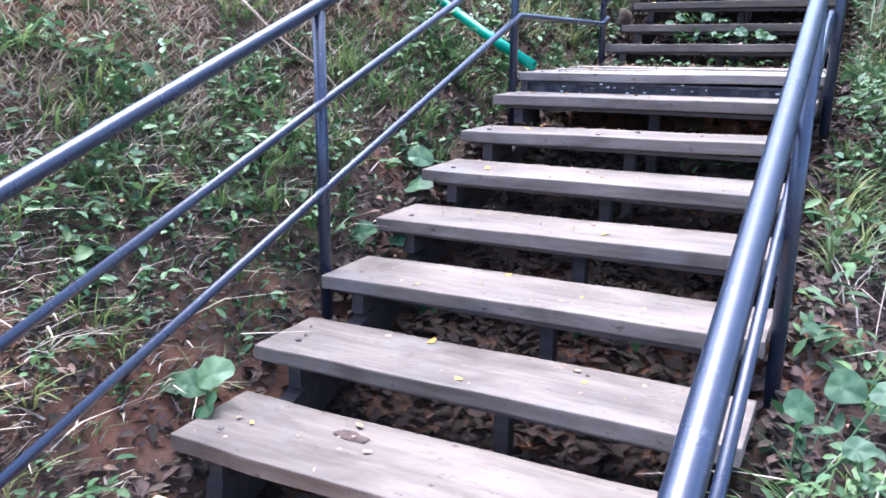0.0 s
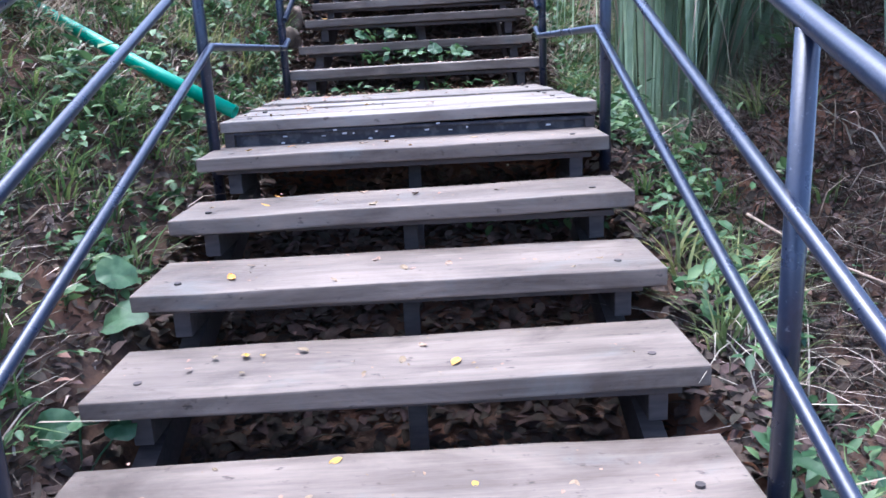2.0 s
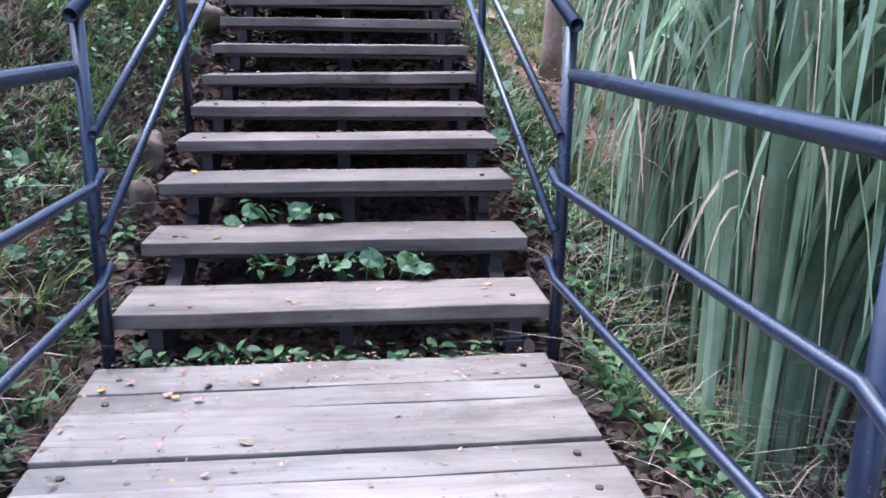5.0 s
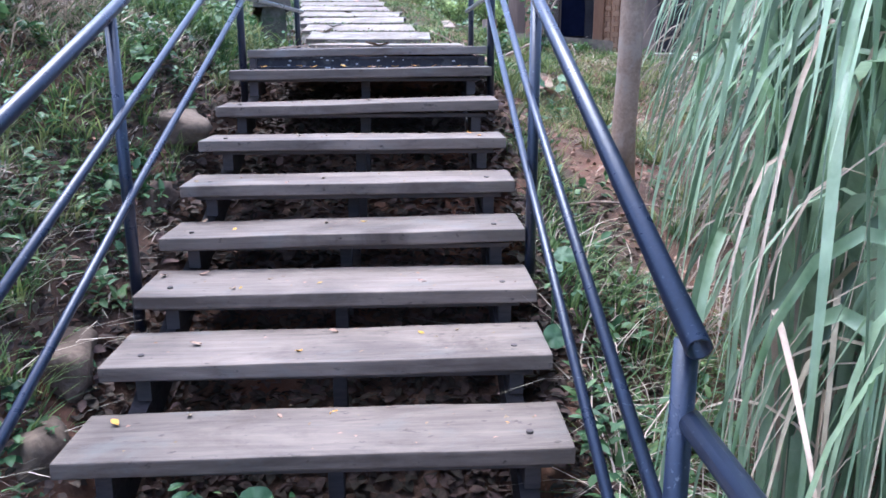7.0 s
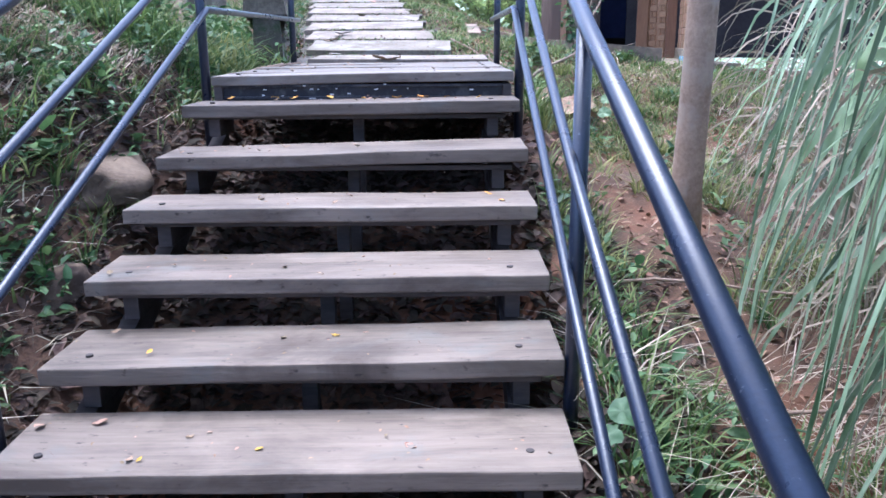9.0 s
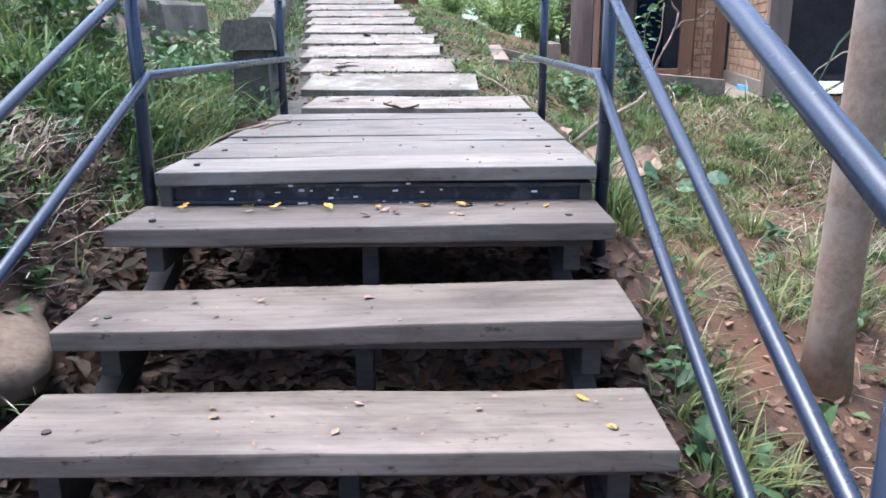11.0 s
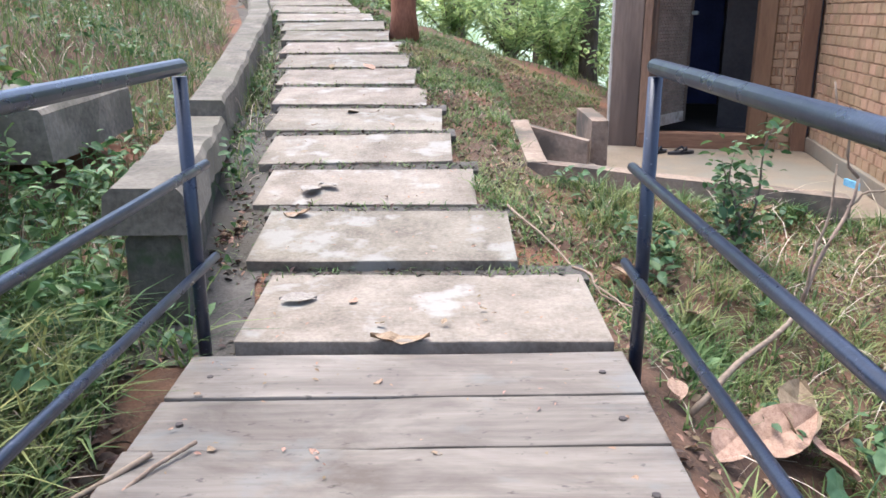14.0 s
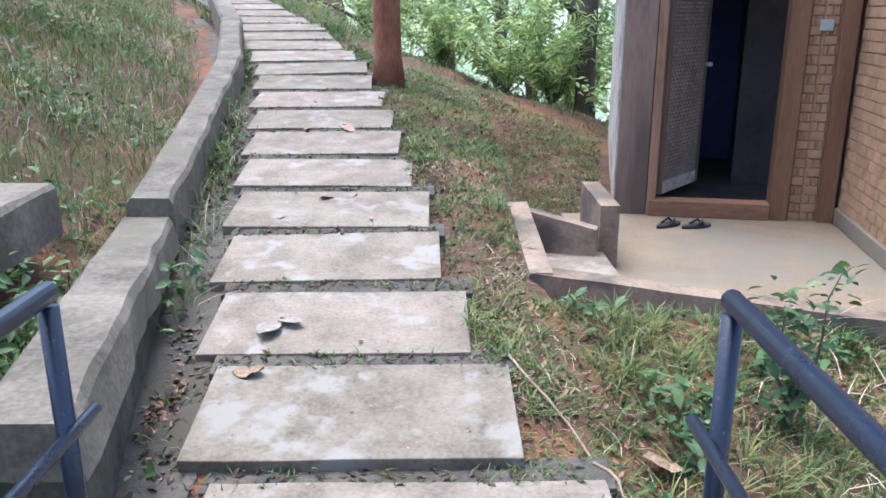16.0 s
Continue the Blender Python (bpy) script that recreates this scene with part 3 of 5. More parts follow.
# ---- retaining walls on the bank side ----
def strip_wall(name, pts, width, foot, label, seed=0, material="curb"):
    """A low wall along points x, y, z of its inner top edge, width to the bank side."""
    rows = []
    for a, b in zip(pts, pts[1:]):
        n = max(2, int((Vector(b) - Vector(a)).length / 0.12))
        rows += [Vector(a).lerp(Vector(b), k / n) for k in range(n)]
    rows.append(Vector(pts[-1]))
    bm = bmesh.new()
    rings = []
    for i, p in enumerate(rows):
        w = lambda s: 0.02 * noise.noise((p.y * 4, s * 3.7, seed + p.x))
        prof = [(w(0) * 2 + 0.02, -foot), (w(1), -0.03), (-0.02 + w(1), 0.0 + w(2)), (-width + 0.03, 0.0 + w(3)), (-width, -0.03), (-width - 0.02, -foot)]
        rings.append([bm.verts.new((p.x + dx, p.y, p.z + dz)) for dx, dz in prof])
    for a, b in zip(rings, rings[1:]):
        for k in range(5):
            bm.faces.new((a[k], a[k + 1], b[k + 1], b[k]))
    bm.faces.new(rings[0])
    bm.faces.new(rings[-1][::-1])
    return tagged(part(name, bm, M[material], None), label, "retaining wall", kind="structure")


strip_wall("retaining_wall_upper", [(-1.13, 12.2, 3.33), (-1.3, 13.6, 3.50), (-1.62, 16.2, 3.86), (-2.05, 18.2, 4.2), (-3.2, 22, 4.75)], 0.24, 0.6, "mossy low concrete retaining wall along the path")
strip_wall("retaining_wall_lower", [(-0.70, 9.95, 3.27), (-1.13, 12.19, 3.235)], 0.28, 0.17, "worn concrete coping slab beside the gutter", 5)
strip_wall("retaining_wall_base", [(-0.735, 9.99, 3.10), (-1.16, 12.19, 3.07)], 0.2, 0.75, "dark mossy wall base under the concrete coping", 3, "moss_wall")
strip_wall("concrete_ledge", [(-1.66, 11.0, 3.42), (-1.66, 12.07, 3.45)], 0.7, 0.26, "flat concrete ledge set in the grassy bank", 9)

# ---- house ----
house = empty("house", (1.70, 14.40, 2.69))
house.matrix_basis = pose(1.70, 14.40, 2.69, 0, 0, -11.5) @ Matrix.Diagonal((1.05, 1, 1, 1))
tagged(house, "small wooden house with woven bamboo walls and an open door", "house")
hb = Matrix.Translation((-1.70, -14.25, -2.69))
FZ, HY = 2.69, 14.25


def hp(ob):
    ob.matrix_basis = hb
    return ob


hp(box("corner_post", (1.70, HY, FZ), (1.93, HY + 0.16, 5.0), M["grey_timber"], house, 0.006, 0.002, 8))
hp(box("side_wall", (1.69, HY + 0.165, FZ), (1.76, 17.6, 5.0), M["white"], house, 0.004, 0.003, 8))
hp(box("door_post", (1.935, HY - 0.02, FZ), (2.0, HY + 0.12, 4.9), M["timber"], house, 0.006))
hp(box("door_post", (2.82, HY - 0.03, FZ), (2.95, HY + 0.12, 4.9), M["frame"], house, 0.006))
hp(box("door_post", (3.16, HY - 0.03, FZ), (3.27, HY + 0.12, 4.9), M["frame"], house, 0.006))
hp(box("lintel", (1.935, HY - 0.02, 4.78), (3.27, HY + 0.12, 4.95), M["timber_x"], house, 0.006))
hp(box("threshold", (1.95, HY - 0.05, FZ), (2.82, HY + 0.11, FZ + 0.13), M["timber_x"], house, 0.008))
# Room surfaces painted in the shade tone of an unlit interior.
hp(box("room_floor", (1.77, HY + 0.13, FZ), (6.5, 17.5, FZ + 0.04), M["room_shade"], house, 0.0))
hp(box("room_back_wall", (1.77, 17.5, FZ), (6.5, 17.6, 5.0), M["room_shade"], house, 0.0))
hp(box("room_partition", (2.72, 15.4, FZ + 0.04), (6.5, 15.48, 5.0), M["room_shade"], house, 0.0))
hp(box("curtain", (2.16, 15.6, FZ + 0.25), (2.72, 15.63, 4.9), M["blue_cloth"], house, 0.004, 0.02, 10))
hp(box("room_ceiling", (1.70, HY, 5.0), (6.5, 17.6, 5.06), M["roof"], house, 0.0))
# Roof out of view, added to shade the house; eave short to admit sky.
hp(box("roof", (1.45, 14.2, 5.10), (6.9, 18.2, 5.22), M["roof"], house, 0.01))


def weave(name, w, h, cell, material, parent):
    """Woven strips: short pieces side by side, each row shifted by half."""
    bm = bmesh.new()
    cw, ch = cell
    rows, cols = int(h / ch), int(w / cw) + 2
    for r in range(rows):
        for c in range(cols):
            x0 = (c - 0.5 * (r % 2)) * cw
            x1 = min(w, x0 + cw - 0.006)
            x0 = max(0, x0)
            if x1 - x0 < 0.01:
                continue
            z0, z1 = r * ch, r * ch + ch - 0.005
            t = 0.012 if (r + c) % 2 else 0.016
            e = min(0.012, (x1 - x0) * 0.3)
            f = [bm.verts.new(v) for v in ((x0, 0, z0), (x1, 0, z0), (x1, 0, z1), (x0, 0, z1),
                                           (x0 + e, -t, z0 + 0.004), (x1 - e, -t, z0 + 0.004), (x1 - e, -t, z1 - 0.004), (x0 + e, -t, z1 - 0.004))]
            bm.faces.new((f[4], f[5], f[6], f[7]))
            for k in range(4):
                bm.faces.new((f[k], f[(k + 1) % 4], f[4 + (k + 1) % 4], f[4 + k]))
    return part(name, bm, material, parent)


hp(box("infill_board", (2.95, HY + 0.03, FZ), (3.16, HY + 0.07, 4.9), M["bamboo"], house, 0.0))
strips = {}
for r in range(31):
    for c in range(2):
        upright = (r + c) % 2
        if upright not in strips:
            strips[upright] = weave("bamboo_strip", 0.099 if not upright else 0.045, 0.07, (0.105 if not upright else 0.05, 0.07), M["bamboo"], house)
            src = strips[upright]
        for k in range(2 if upright else 1):
            o = src if src.matrix_basis == Matrix() else new("bamboo_strip", strips[upright].data)
            o.parent = house
            o.matrix_basis = hb @ pose(2.953 + c * 0.105 + k * 0.05, HY + 0.03, FZ + r * 0.07)
hp(box("wing_wall", (3.31, 11.75, FZ - 0.5), (3.37, HY + 0.1, 5.0), M["bamboo"], house, 0.0))
wv = weave("woven_wall", 2.45, 2.1, (0.15, 0.078), M["bamboo"], house)
wv.matrix_basis = hb @ pose(3.31, HY - 0.02, FZ + 0.12, 0, 0, -90)
wv["kind"] = "stuff"
hp(box("wall_base", (3.27, 11.88, FZ), (3.312, HY - 0.03, FZ + 0.12), M["porch"], house, 0.008, 0.004, 10))
hp(box("corner_post", (3.25, 11.74, FZ - 0.5), (3.40, 11.87, 5.0), M["grey_timber"], house, 0.006))
door = empty("door", (0, 0, 0))
door.parent = house
door.matrix_basis = hb @ pose(2.02, HY + 0.12, FZ + 0.14, 0, 0, 62)
box("door_stile", (0, -0.02, 0), (0.05, 0.02, 2.0), M["grey_timber"], door, 0.004)
box("door_stile", (0.70, -0.02, 0), (0.75, 0.02, 2.0), M["grey_timber"], door, 0.004)
box("door_rail", (0.05, -0.02, 0), (0.70, 0.02, 0.1), M["white"], door, 0.004)
box("door_rail", (0.05, -0.02, 1.92), (0.70, 0.02, 2.0), M["grey_timber"], door, 0.004)
box("door_panel", (0.05, -0.002, 0.1), (0.70, 0.012, 1.92), M["grey_timber"], door, 0.0)
dw = weave("woven_face", 0.65, 1.82, (0.06, 0.03), M["mat_grey"], door)
dw.matrix_basis = pose(0.05, -0.002, 0.1)
dw["kind"] = "stuff"
tube("door_knob", [(0.72, -0.02, 1.0), (0.72, -0.07, 1.0)], 0.018, M["switch"], door)
hp(box("switch_plate", (3.02, HY - 0.005, 4.12), (3.11, HY + 0.015, 4.2), M["switch"], house, 0.006))

porch = box("porch_floor", (1.27, 11.75, FZ - 0.4), (3.3, 14.42, FZ), M["porch"], None, 0.01, 0.004, 16)
tagged(porch, "smooth worn cement porch floor before the door", "porch", kind="structure")


def planter():
    pl = empty("planter_trough", (0.75, 12.0, 2.7))
    tagged(pl, "low concrete planter trough at the porch edge", "planter")
    pb = pl.matrix_basis.inverted()

    def wall(name, a, b, za, zb, w, foot):
        a, b = Vector((*a, 0)), Vector((*b, 0))
        d = (b - a).normalized()
        s = Vector((-d.y, d.x, 0)) * w
        bm = bmesh.new()
        n = 10
        rings = []
        for k in range(n + 1):
            p = a.lerp(b, k / n)
            z = za + (zb - za) * k / n + 0.006 * noise.noise((p.x * 6, p.y * 6, 2))
            rings.append([bm.verts.new(c) for c in ((p.x, p.y, foot), (p.x, p.y, z), (p.x + s.x, p.y + s.y, z), (p.x + s.x, p.y + s.y, foot))])
        for q, r in zip(rings, rings[1:]):
            for k in range(4):
                bm.faces.new((q[k], q[(k + 1) % 4], r[(k + 1) % 4], r[k]))
        bm.faces.new(rings[0])
        bm.faces.new(rings[-1])
        o = part(name, bm, M["trough"], pl)
        o.matrix_basis = pb
    wall("front_wall", (0.71, 11.98), (2.5, 11.62), 2.985, 2.83, 0.14, 2.3)
    wall("side_wall", (0.71, 13.12), (0.71, 11.98), 3.09, 2.985, 0.12, 2.5)
    wall("back_wall", (1.26, 12.95), (0.72, 13.12), 2.97, 3.09, 0.1, 2.5)
    wall("end_wall", (1.27, 13.6), (1.27, 12.95), 3.12, 3.10, 0.12, 2.5)
    f = box("trough_floor", (0.83, 11.95, 2.4), (1.30, 13.0, 2.80), M["slab"], pl, 0.004)
    f.matrix_basis = pb


planter()

# ---- rocks, roots and trunks ----
def blob(name, at, size, material, seed, label, category, turn=0.0, rough_by=0.35, subdiv=3):
    bm = bmesh.new()
    bmesh.ops.create_icosphere(bm, subdivisions=subdiv, radius=1.0)
    for v in bm.verts:
        p = v.co.copy()
        k = 1 + rough_by * noise.noise(p * 1.3 + Vector((seed * 3.7, 0, 0))) + 0.12 * noise.noise(p * 4.0 + Vector((0, seed, 0)))
        q = Vector((max(-0.8, min(0.8, p.x)), max(-0.8, min(0.8, p.y)), max(-0.7, min(0.7, p.z)))) * k
        v.co = Vector((q.x * size[0], q.y * size[1], q.z * size[2]))
    ob = part(name, bm, material, None, smooth=True)
    ob.matrix_basis = pose(*at, 0, 0, turn)
    return tagged(ob, label, category)


def rests(x, y, up):
    return (x, y, ground_z(x, y) + up)


blob("rock", (-1.08, 7.3, 2.36), (0.28, 0.42, 0.12), M["rock"], 2, "flat sandy rock ledge beside the stair treads", "rock", 20)
blob("rock", (-0.98, 6.7, 2.05), (0.14, 0.2, 0.14), M["rock"], 5, "crumbling sandy rock under the ledge", "rock", 60)
blob("rock", (-0.93, 5.6, 1.66), (0.1, 0.2, 0.13), M["rock"], 7, "pale crumbly rock at a railing post foot", "rock", 10)
blob("rock", (-0.9, 5.25, 1.5), (0.09, 0.14, 0.11), M["rock"], 9, "rough tan rock in the shade of the stairs", "rock", 10)


def bent(a, b, n, amount, seed):
    a, b = Vector(a), Vector(b)
    out = []
    for k in range(n + 1):
        f = k / n
        w = math.sin(f * math.pi) ** 0.5 if 0 < f < 1 else 0
        out.append(a.lerp(b, f) + noise.noise_vector(Vector((f * 2.3, seed * 5.1, 0.2))) * amount * w)
    return out


def root_stump():
    st = empty("tree_stump", (-1.6, 9.85, 2.9))
    tagged(st, "old tree stump with bare roots gripping the bank", "stump")
    b = st.matrix_basis.inverted()
    base = Vector((-1.62, 9.95, 3.45))
    t = tube("trunk", bent((-1.72, 10.1, 3.62), (-1.36, 9.72, 2.75), 10, 0.08, 3), 0.2, M["root"], st, 14, 0.13)
    t.matrix_basis = b
    for k, (dx, dy, dz, r) in enumerate([(0.36, -0.5, -0.72, 0.05), (0.18, -0.75, -0.7, 0.04), (0.0, -0.95, -0.62, 0.045), (0.42, -0.2, -0.8, 0.055), (-0.2, -1.0, -0.3, 0.04), (0.3, -0.95, -0.45, 0.03)]):
        q = tube("root", bent(base + Vector((0.05, -0.1, -0.1)), base + Vector((dx, dy, dz)), 12, 0.14, k + 11), r * 1.25, M["root"], st, 8, r * 0.45)
        q.matrix_basis = b


root_stump()


# ---- scattered plants ----
def fast_mesh(name, co, loops, counts, material):
    me = bpy.data.meshes.new(name)
    me.vertices.add(len(co))
    me.vertices.foreach_set("co", co.astype(np.float32).ravel())
    me.loops.add(len(loops))
    me.loops.foreach_set("vertex_index", loops.astype(np.int32))
    me.polygons.add(len(counts))
    starts = np.concatenate([[0], np.cumsum(counts)[:-1]])
    me.polygons.foreach_set("loop_start", starts.astype(np.int32))
    me.polygons.foreach_set("loop_total", counts.astype(np.int32))
    me.polygons.foreach_set("use_smooth", np.ones(len(counts), bool))
    me.materials.append(material)
    me.update(calc_edges=True)
    me.validate()
    return new(name, me)


def blades(name, base, height, width, lean, material, segs=3, rs=None, az=None):
    """Ribbons that rise from base and bend over."""
    n = len(base)
    az = rs.uniform(0, 2 * np.pi, n) if az is None else az
    d = np.stack([np.cos(az), np.sin(az), np.zeros(n)], 1)
    tw = az + np.pi / 2 + rs.normal(0, 0.5, n)
    side = np.stack([np.cos(tw), np.sin(tw), np.zeros(n)], 1)
    rows = []
    for k in range(segs + 1):
        s = k / segs
        c = base + d * (lean * height * s ** 1.7)[:, None]
        c[:, 2] += height * (s - 0.38 * np.minimum(lean, 1.4) * s * s)
        w = width * (1.0 - s ** 1.8) * 0.5 + 0.0004
        rows += [c - side * w[:, None], c + side * w[:, None]]
    co = np.stack(rows, 1).reshape(-1, 3)
    m = 2 * (segs + 1)
    one = np.array([[2 * k, 2 * k + 1, 2 * k + 3, 2 * k + 2] for k in range(segs)])
    loops = (np.arange(n)[:, None, None] * m + one[None]).ravel()
    return fast_mesh(name, co, loops, np.full(n * segs, 4), material)


def leaves(name, base, size, material, rs, up=0.6, slim=0.55, axis=None):
    """Pointed folded leaves, facing more or less upwards."""
    n = len(base)
    nrm = rs.normal(0, 1, (n, 3))
    nrm[:, 2] = np.abs(nrm[:, 2]) + up * 2
    nrm /= np.linalg.norm(nrm, axis=1)[:, None]
    ax = np.cross(nrm, rs.normal(0, 1, (n, 3)))
    if axis is not None:
        nrm = np.cross(np.cross(axis, np.array([0.0, 0.0, 1.0]) + rs.normal(0, 0.25, (n, 3))), axis)
        nrm /= np.linalg.norm(nrm, axis=1)[:, None]
        ax = axis
    ax = ax / np.linalg.norm(ax, axis=1)[:, None]
    sd = np.cross(nrm, ax)
    L, W = size[:, None], (size * slim)[:, None] * 0.5
    fold = nrm * (size * 0.09)[:, None]
    p0 = base
    p1, p2 = base + ax * L * 0.3 + sd * W * 0.9 + fold, base + ax * L * 0.3 - sd * W * 0.9 + fold
    p3, p4 = base + ax * L * 0.68 + sd * W * 0.75 + fold * 0.6, base + ax * L * 0.68 - sd * W * 0.75 + fold * 0.6
    p5 = base + ax * L - nrm * (size * 0.1)[:, None]
    pm, pk = base + ax * L * 0.3, base + ax * L * 0.68
    co = np.stack([p0, p1, p2, p3, p4, p5, pm, pk], 1).reshape(-1, 3)
    polys = [[0, 6, 1], [0, 2, 6], [6, 7, 3, 1], [6, 2, 4, 7], [7, 5, 3], [7, 4, 5]]
    flat = np.array([i for p in polys for i in p])
    loops = (np.arange(n)[:, None] * 8 + flat[None]).ravel()
    counts = np.tile([len(p) for p in polys], n)
    return fast_mesh(name, co, loops, counts, material)


PH = np.random.RandomState(5).uniform(0, 6.28, (6, 3))


def patches(x, y, f=1.0, k=0):
    """A smooth uneven value of about -1 to 1."""
    a = PH[k % 6]
    return (np.sin(f * (1.7 * x + 0.6 * y) + a[0]) + np.sin(f * (-0.8 * x + 1.9 * y) + a[1]) + np.sin(f * (2.9 * x - 2.3 * y) + a[2])
            + 0.7 * np.sin(f * (5.1 * x + 4.3 * y) + a[1] * 2)) / 2.6


def spread(n, x0, x1, y0, y1, rs, keep):
    x, y = rs.uniform(x0, x1, n), rs.uniform(y0, y1, n)
    ok = keep(x, y) > rs.uniform(0, 1, n)
    x, y = x[ok], y[ok]
    mid = lerp(y, MIDLINE) * smooth(y, 9.0, 10.5)
    free = np.where(y < 9.72, np.abs(x) > 0.83, np.abs(x - mid) > np.where(y < 10.4, 0.68, 0.585))
    free &= ~((x > 1.2) & (x < 7) & (y > 11.75) & (y < 14.4)) & ~((x > 1.6 + 0.2 * (y - 14.4)) & (x < 7) & (y >= 14.4) & (y < 18))
    free &= ~((y > 9.9) & (y < 12.3) & (x < -0.66 - 0.19 * (y - 9.9)) & (x > -1.0 - 0.19 * (y - 9.9)))
    free &= ~((y > 12.2) & (y < 22) & (x - mid < -0.80) & (x - mid > -1.13))
    free &= ~((y > 10.9) & (y < 12.1) & (x > -2.35) & (x < -1.64))
    free &= ~((x > 0.69) & (x < 1.4) & (y > 11.7) & (y < 13.6))
    x, y = x[free], y[free]
    z = land(x, y) + np.array([rough(a, b) for a, b in zip(x, y)])
    return np.stack([x, y, z - 0.006], 1)


def plants(seed, n, area, keep, grass=None, leaf=None, name="grass", material="grass", label="", category="grass"):
    rs = np.random.RandomState(seed)
    p = spread(n, *area, rs, keep)
    if grass:
        lo, hi, w, lean = grass
        ob = blades(name, p, rs.uniform(lo, hi, len(p)) * (0.6 + 0.8 * rs.uniform(0, 1, len(p))), rs.uniform(0.6, 1.3, len(p)) * w, np.abs(rs.normal(lean, 0.35, len(p))), M[material], 2 if hi < 0.2 else 3, rs)
    else:
        lo, hi, rise, slim = leaf
        p[:, 2] += rs.uniform(0, 1, len(p)) ** 1.4 * rise
        ob = leaves(name, p, rs.uniform(lo, hi, len(p)), M[material], rs, 0.5, slim)
    return tagged(ob, label, category, kind="stuff")


def tufts(seed, n, area, keep, per, radius, grass, name, label, material="grass"):
    """Tufts of blades that spread outwards from their middle."""
    rs = np.random.RandomState(seed)
    c = spread(n, *area, rs, keep)
    c = np.repeat(c, per, axis=0)
    a, r = rs.uniform(0, 2 * np.pi, len(c)), np.abs(rs.normal(0, radius, len(c)))
    c[:, 0] += np.cos(a) * r
    c[:, 1] += np.sin(a) * r
    lo, hi, w, lean = grass
    h = np.repeat(rs.uniform(lo, hi, len(c) // per), per) * rs.uniform(0.6, 1.2, len(c))
    ob = blades(name, c, h, rs.uniform(0.6, 1.3, len(c)) * w, np.abs(rs.normal(lean, 0.3, len(c))), M[material], 3, rs, a + rs.normal(0, 0.4, len(c)))
    return tagged(ob, label, "grass", kind="stuff")


def rosettes(seed, n, area, keep, per, height, leaf, slim, name, label, material="weed"):
    """Leafy weeds: leaves on short stems, pointing outwards in whorls."""
    rs = np.random.RandomState(seed)
    c = spread(n, *area, rs, keep)
    k = len(c)
    h = np.repeat(rs.uniform(*height, k), per)
    s = np.repeat(rs.uniform(*leaf, k), per) * rs.uniform(0.7, 1.2, k * per)
    c = np.repeat(c, per, axis=0)
    u = rs.uniform(0.15, 1.0, len(c))
    a, t = rs.uniform(0, 2 * np.pi, len(c)), np.radians(rs.normal(12, 22, len(c)))
    c[:, 2] += h * u
    c[:, :2] += rs.normal(0, 0.3, (len(c), 2)) * (h * u)[:, None]
    ax = np.stack([np.cos(a) * np.cos(t), np.sin(a) * np.cos(t), np.sin(t)], 1)
    ob = leaves(name, c, s, M[material], rs, 0.5, slim, ax)
    return tagged(ob, label, "weeds", kind="stuff")


edge = lambda x, y: np.clip(1.3 - np.abs(x) / 3.6, 0.18, 1)
dry = lambda x, y: (0.12 + 0.88 * smooth(-x + 0.35 * patches(x, y, 1.3, 3), 1.0, 1.75)) * (1 - 0.8 * smooth(-x + 0.6 * patches(x, y, 0.9, 2), 3.0, 5.2))
# the bank beside the stairs
plants(1, 60000, (-6.0, -0.85, -2.5, 10.2), lambda x, y: edge(x, y) * np.clip(0.5 + 0.85 * patches(x, y, 1.6, 0), 0.02, 1), grass=(0.05, 0.14, 0.008, 0.9), name="bank_grass", label="patchy green grass on the earth bank")
plants(2, 210000, (-6.0, -0.85, -2.5, 10.2), lambda x, y: dry(x, y) * np.clip(0.6 - 0.6 * patches(x, y, 1.6, 0), 0.1, 1), grass=(0.05, 0.15, 0.009, 1.5), name="bank_straw", material="straw", label="dry flattened straw on the earth bank")
plants(33, 60000, (-5.0, -0.9, -1.8, 9.6), lambda x, y: dry(x, y) * np.clip(0.6 - 0.6 * patches(x, y, 1.3, 5), 0.08, 1), grass=(0.05, 0.14, 0.008, 1.8), name="bank_dry_grass", material="straw", label="pale dry grass lying over the bank")
plants(4, 60000, (-5.0, -0.84, -2.5, 10.2), lambda x, y: np.clip(0.45 - 0.6 * patches(x, y, 2.1, 2) + 0.35 * (x > -1.6), 0.1, 1), leaf=(0.015, 0.055, 0.012, 0.45), name="bank_litter", material="litter", label="brown dead leaf litter on the bank", category="leaf litter")
plants(41, 40000, (-2.2, -0.83, -1.6, 9.8), lambda x, y: np.clip(1.6 - (-x - 0.83) * 1.7, 0.05, 1), leaf=(0.02, 0.07, 0.02, 0.5), name="bank_mould", material="humus_shade", label="dark leaf mould at the foot of the bank", category="leaf litter")
plants(42, 20000, (-1.9, -0.83, -1.6, 9.8), lambda x, y: np.clip(0.5 + 0.5 * patches(x, y, 2.4, 1), 0.05, 1), grass=(0.05, 0.16, 0.003, 1.9), name="bank_twigs", material="twig", label="dead brown stalks and rootlets on the bank", category="twigs")
tufts(43, 3200, (-4.2, -0.88, -1.8, 9.9), lambda x, y: np.clip(0.4 + 0.8 * patches(x, y, 2.1, 2) + 0.25 * (x > -1.5), 0.04, 1), 16, 0.03, (0.08, 0.24, 0.009, 0.9), "bank_tufts", "spreading green grass tufts on the earth bank")
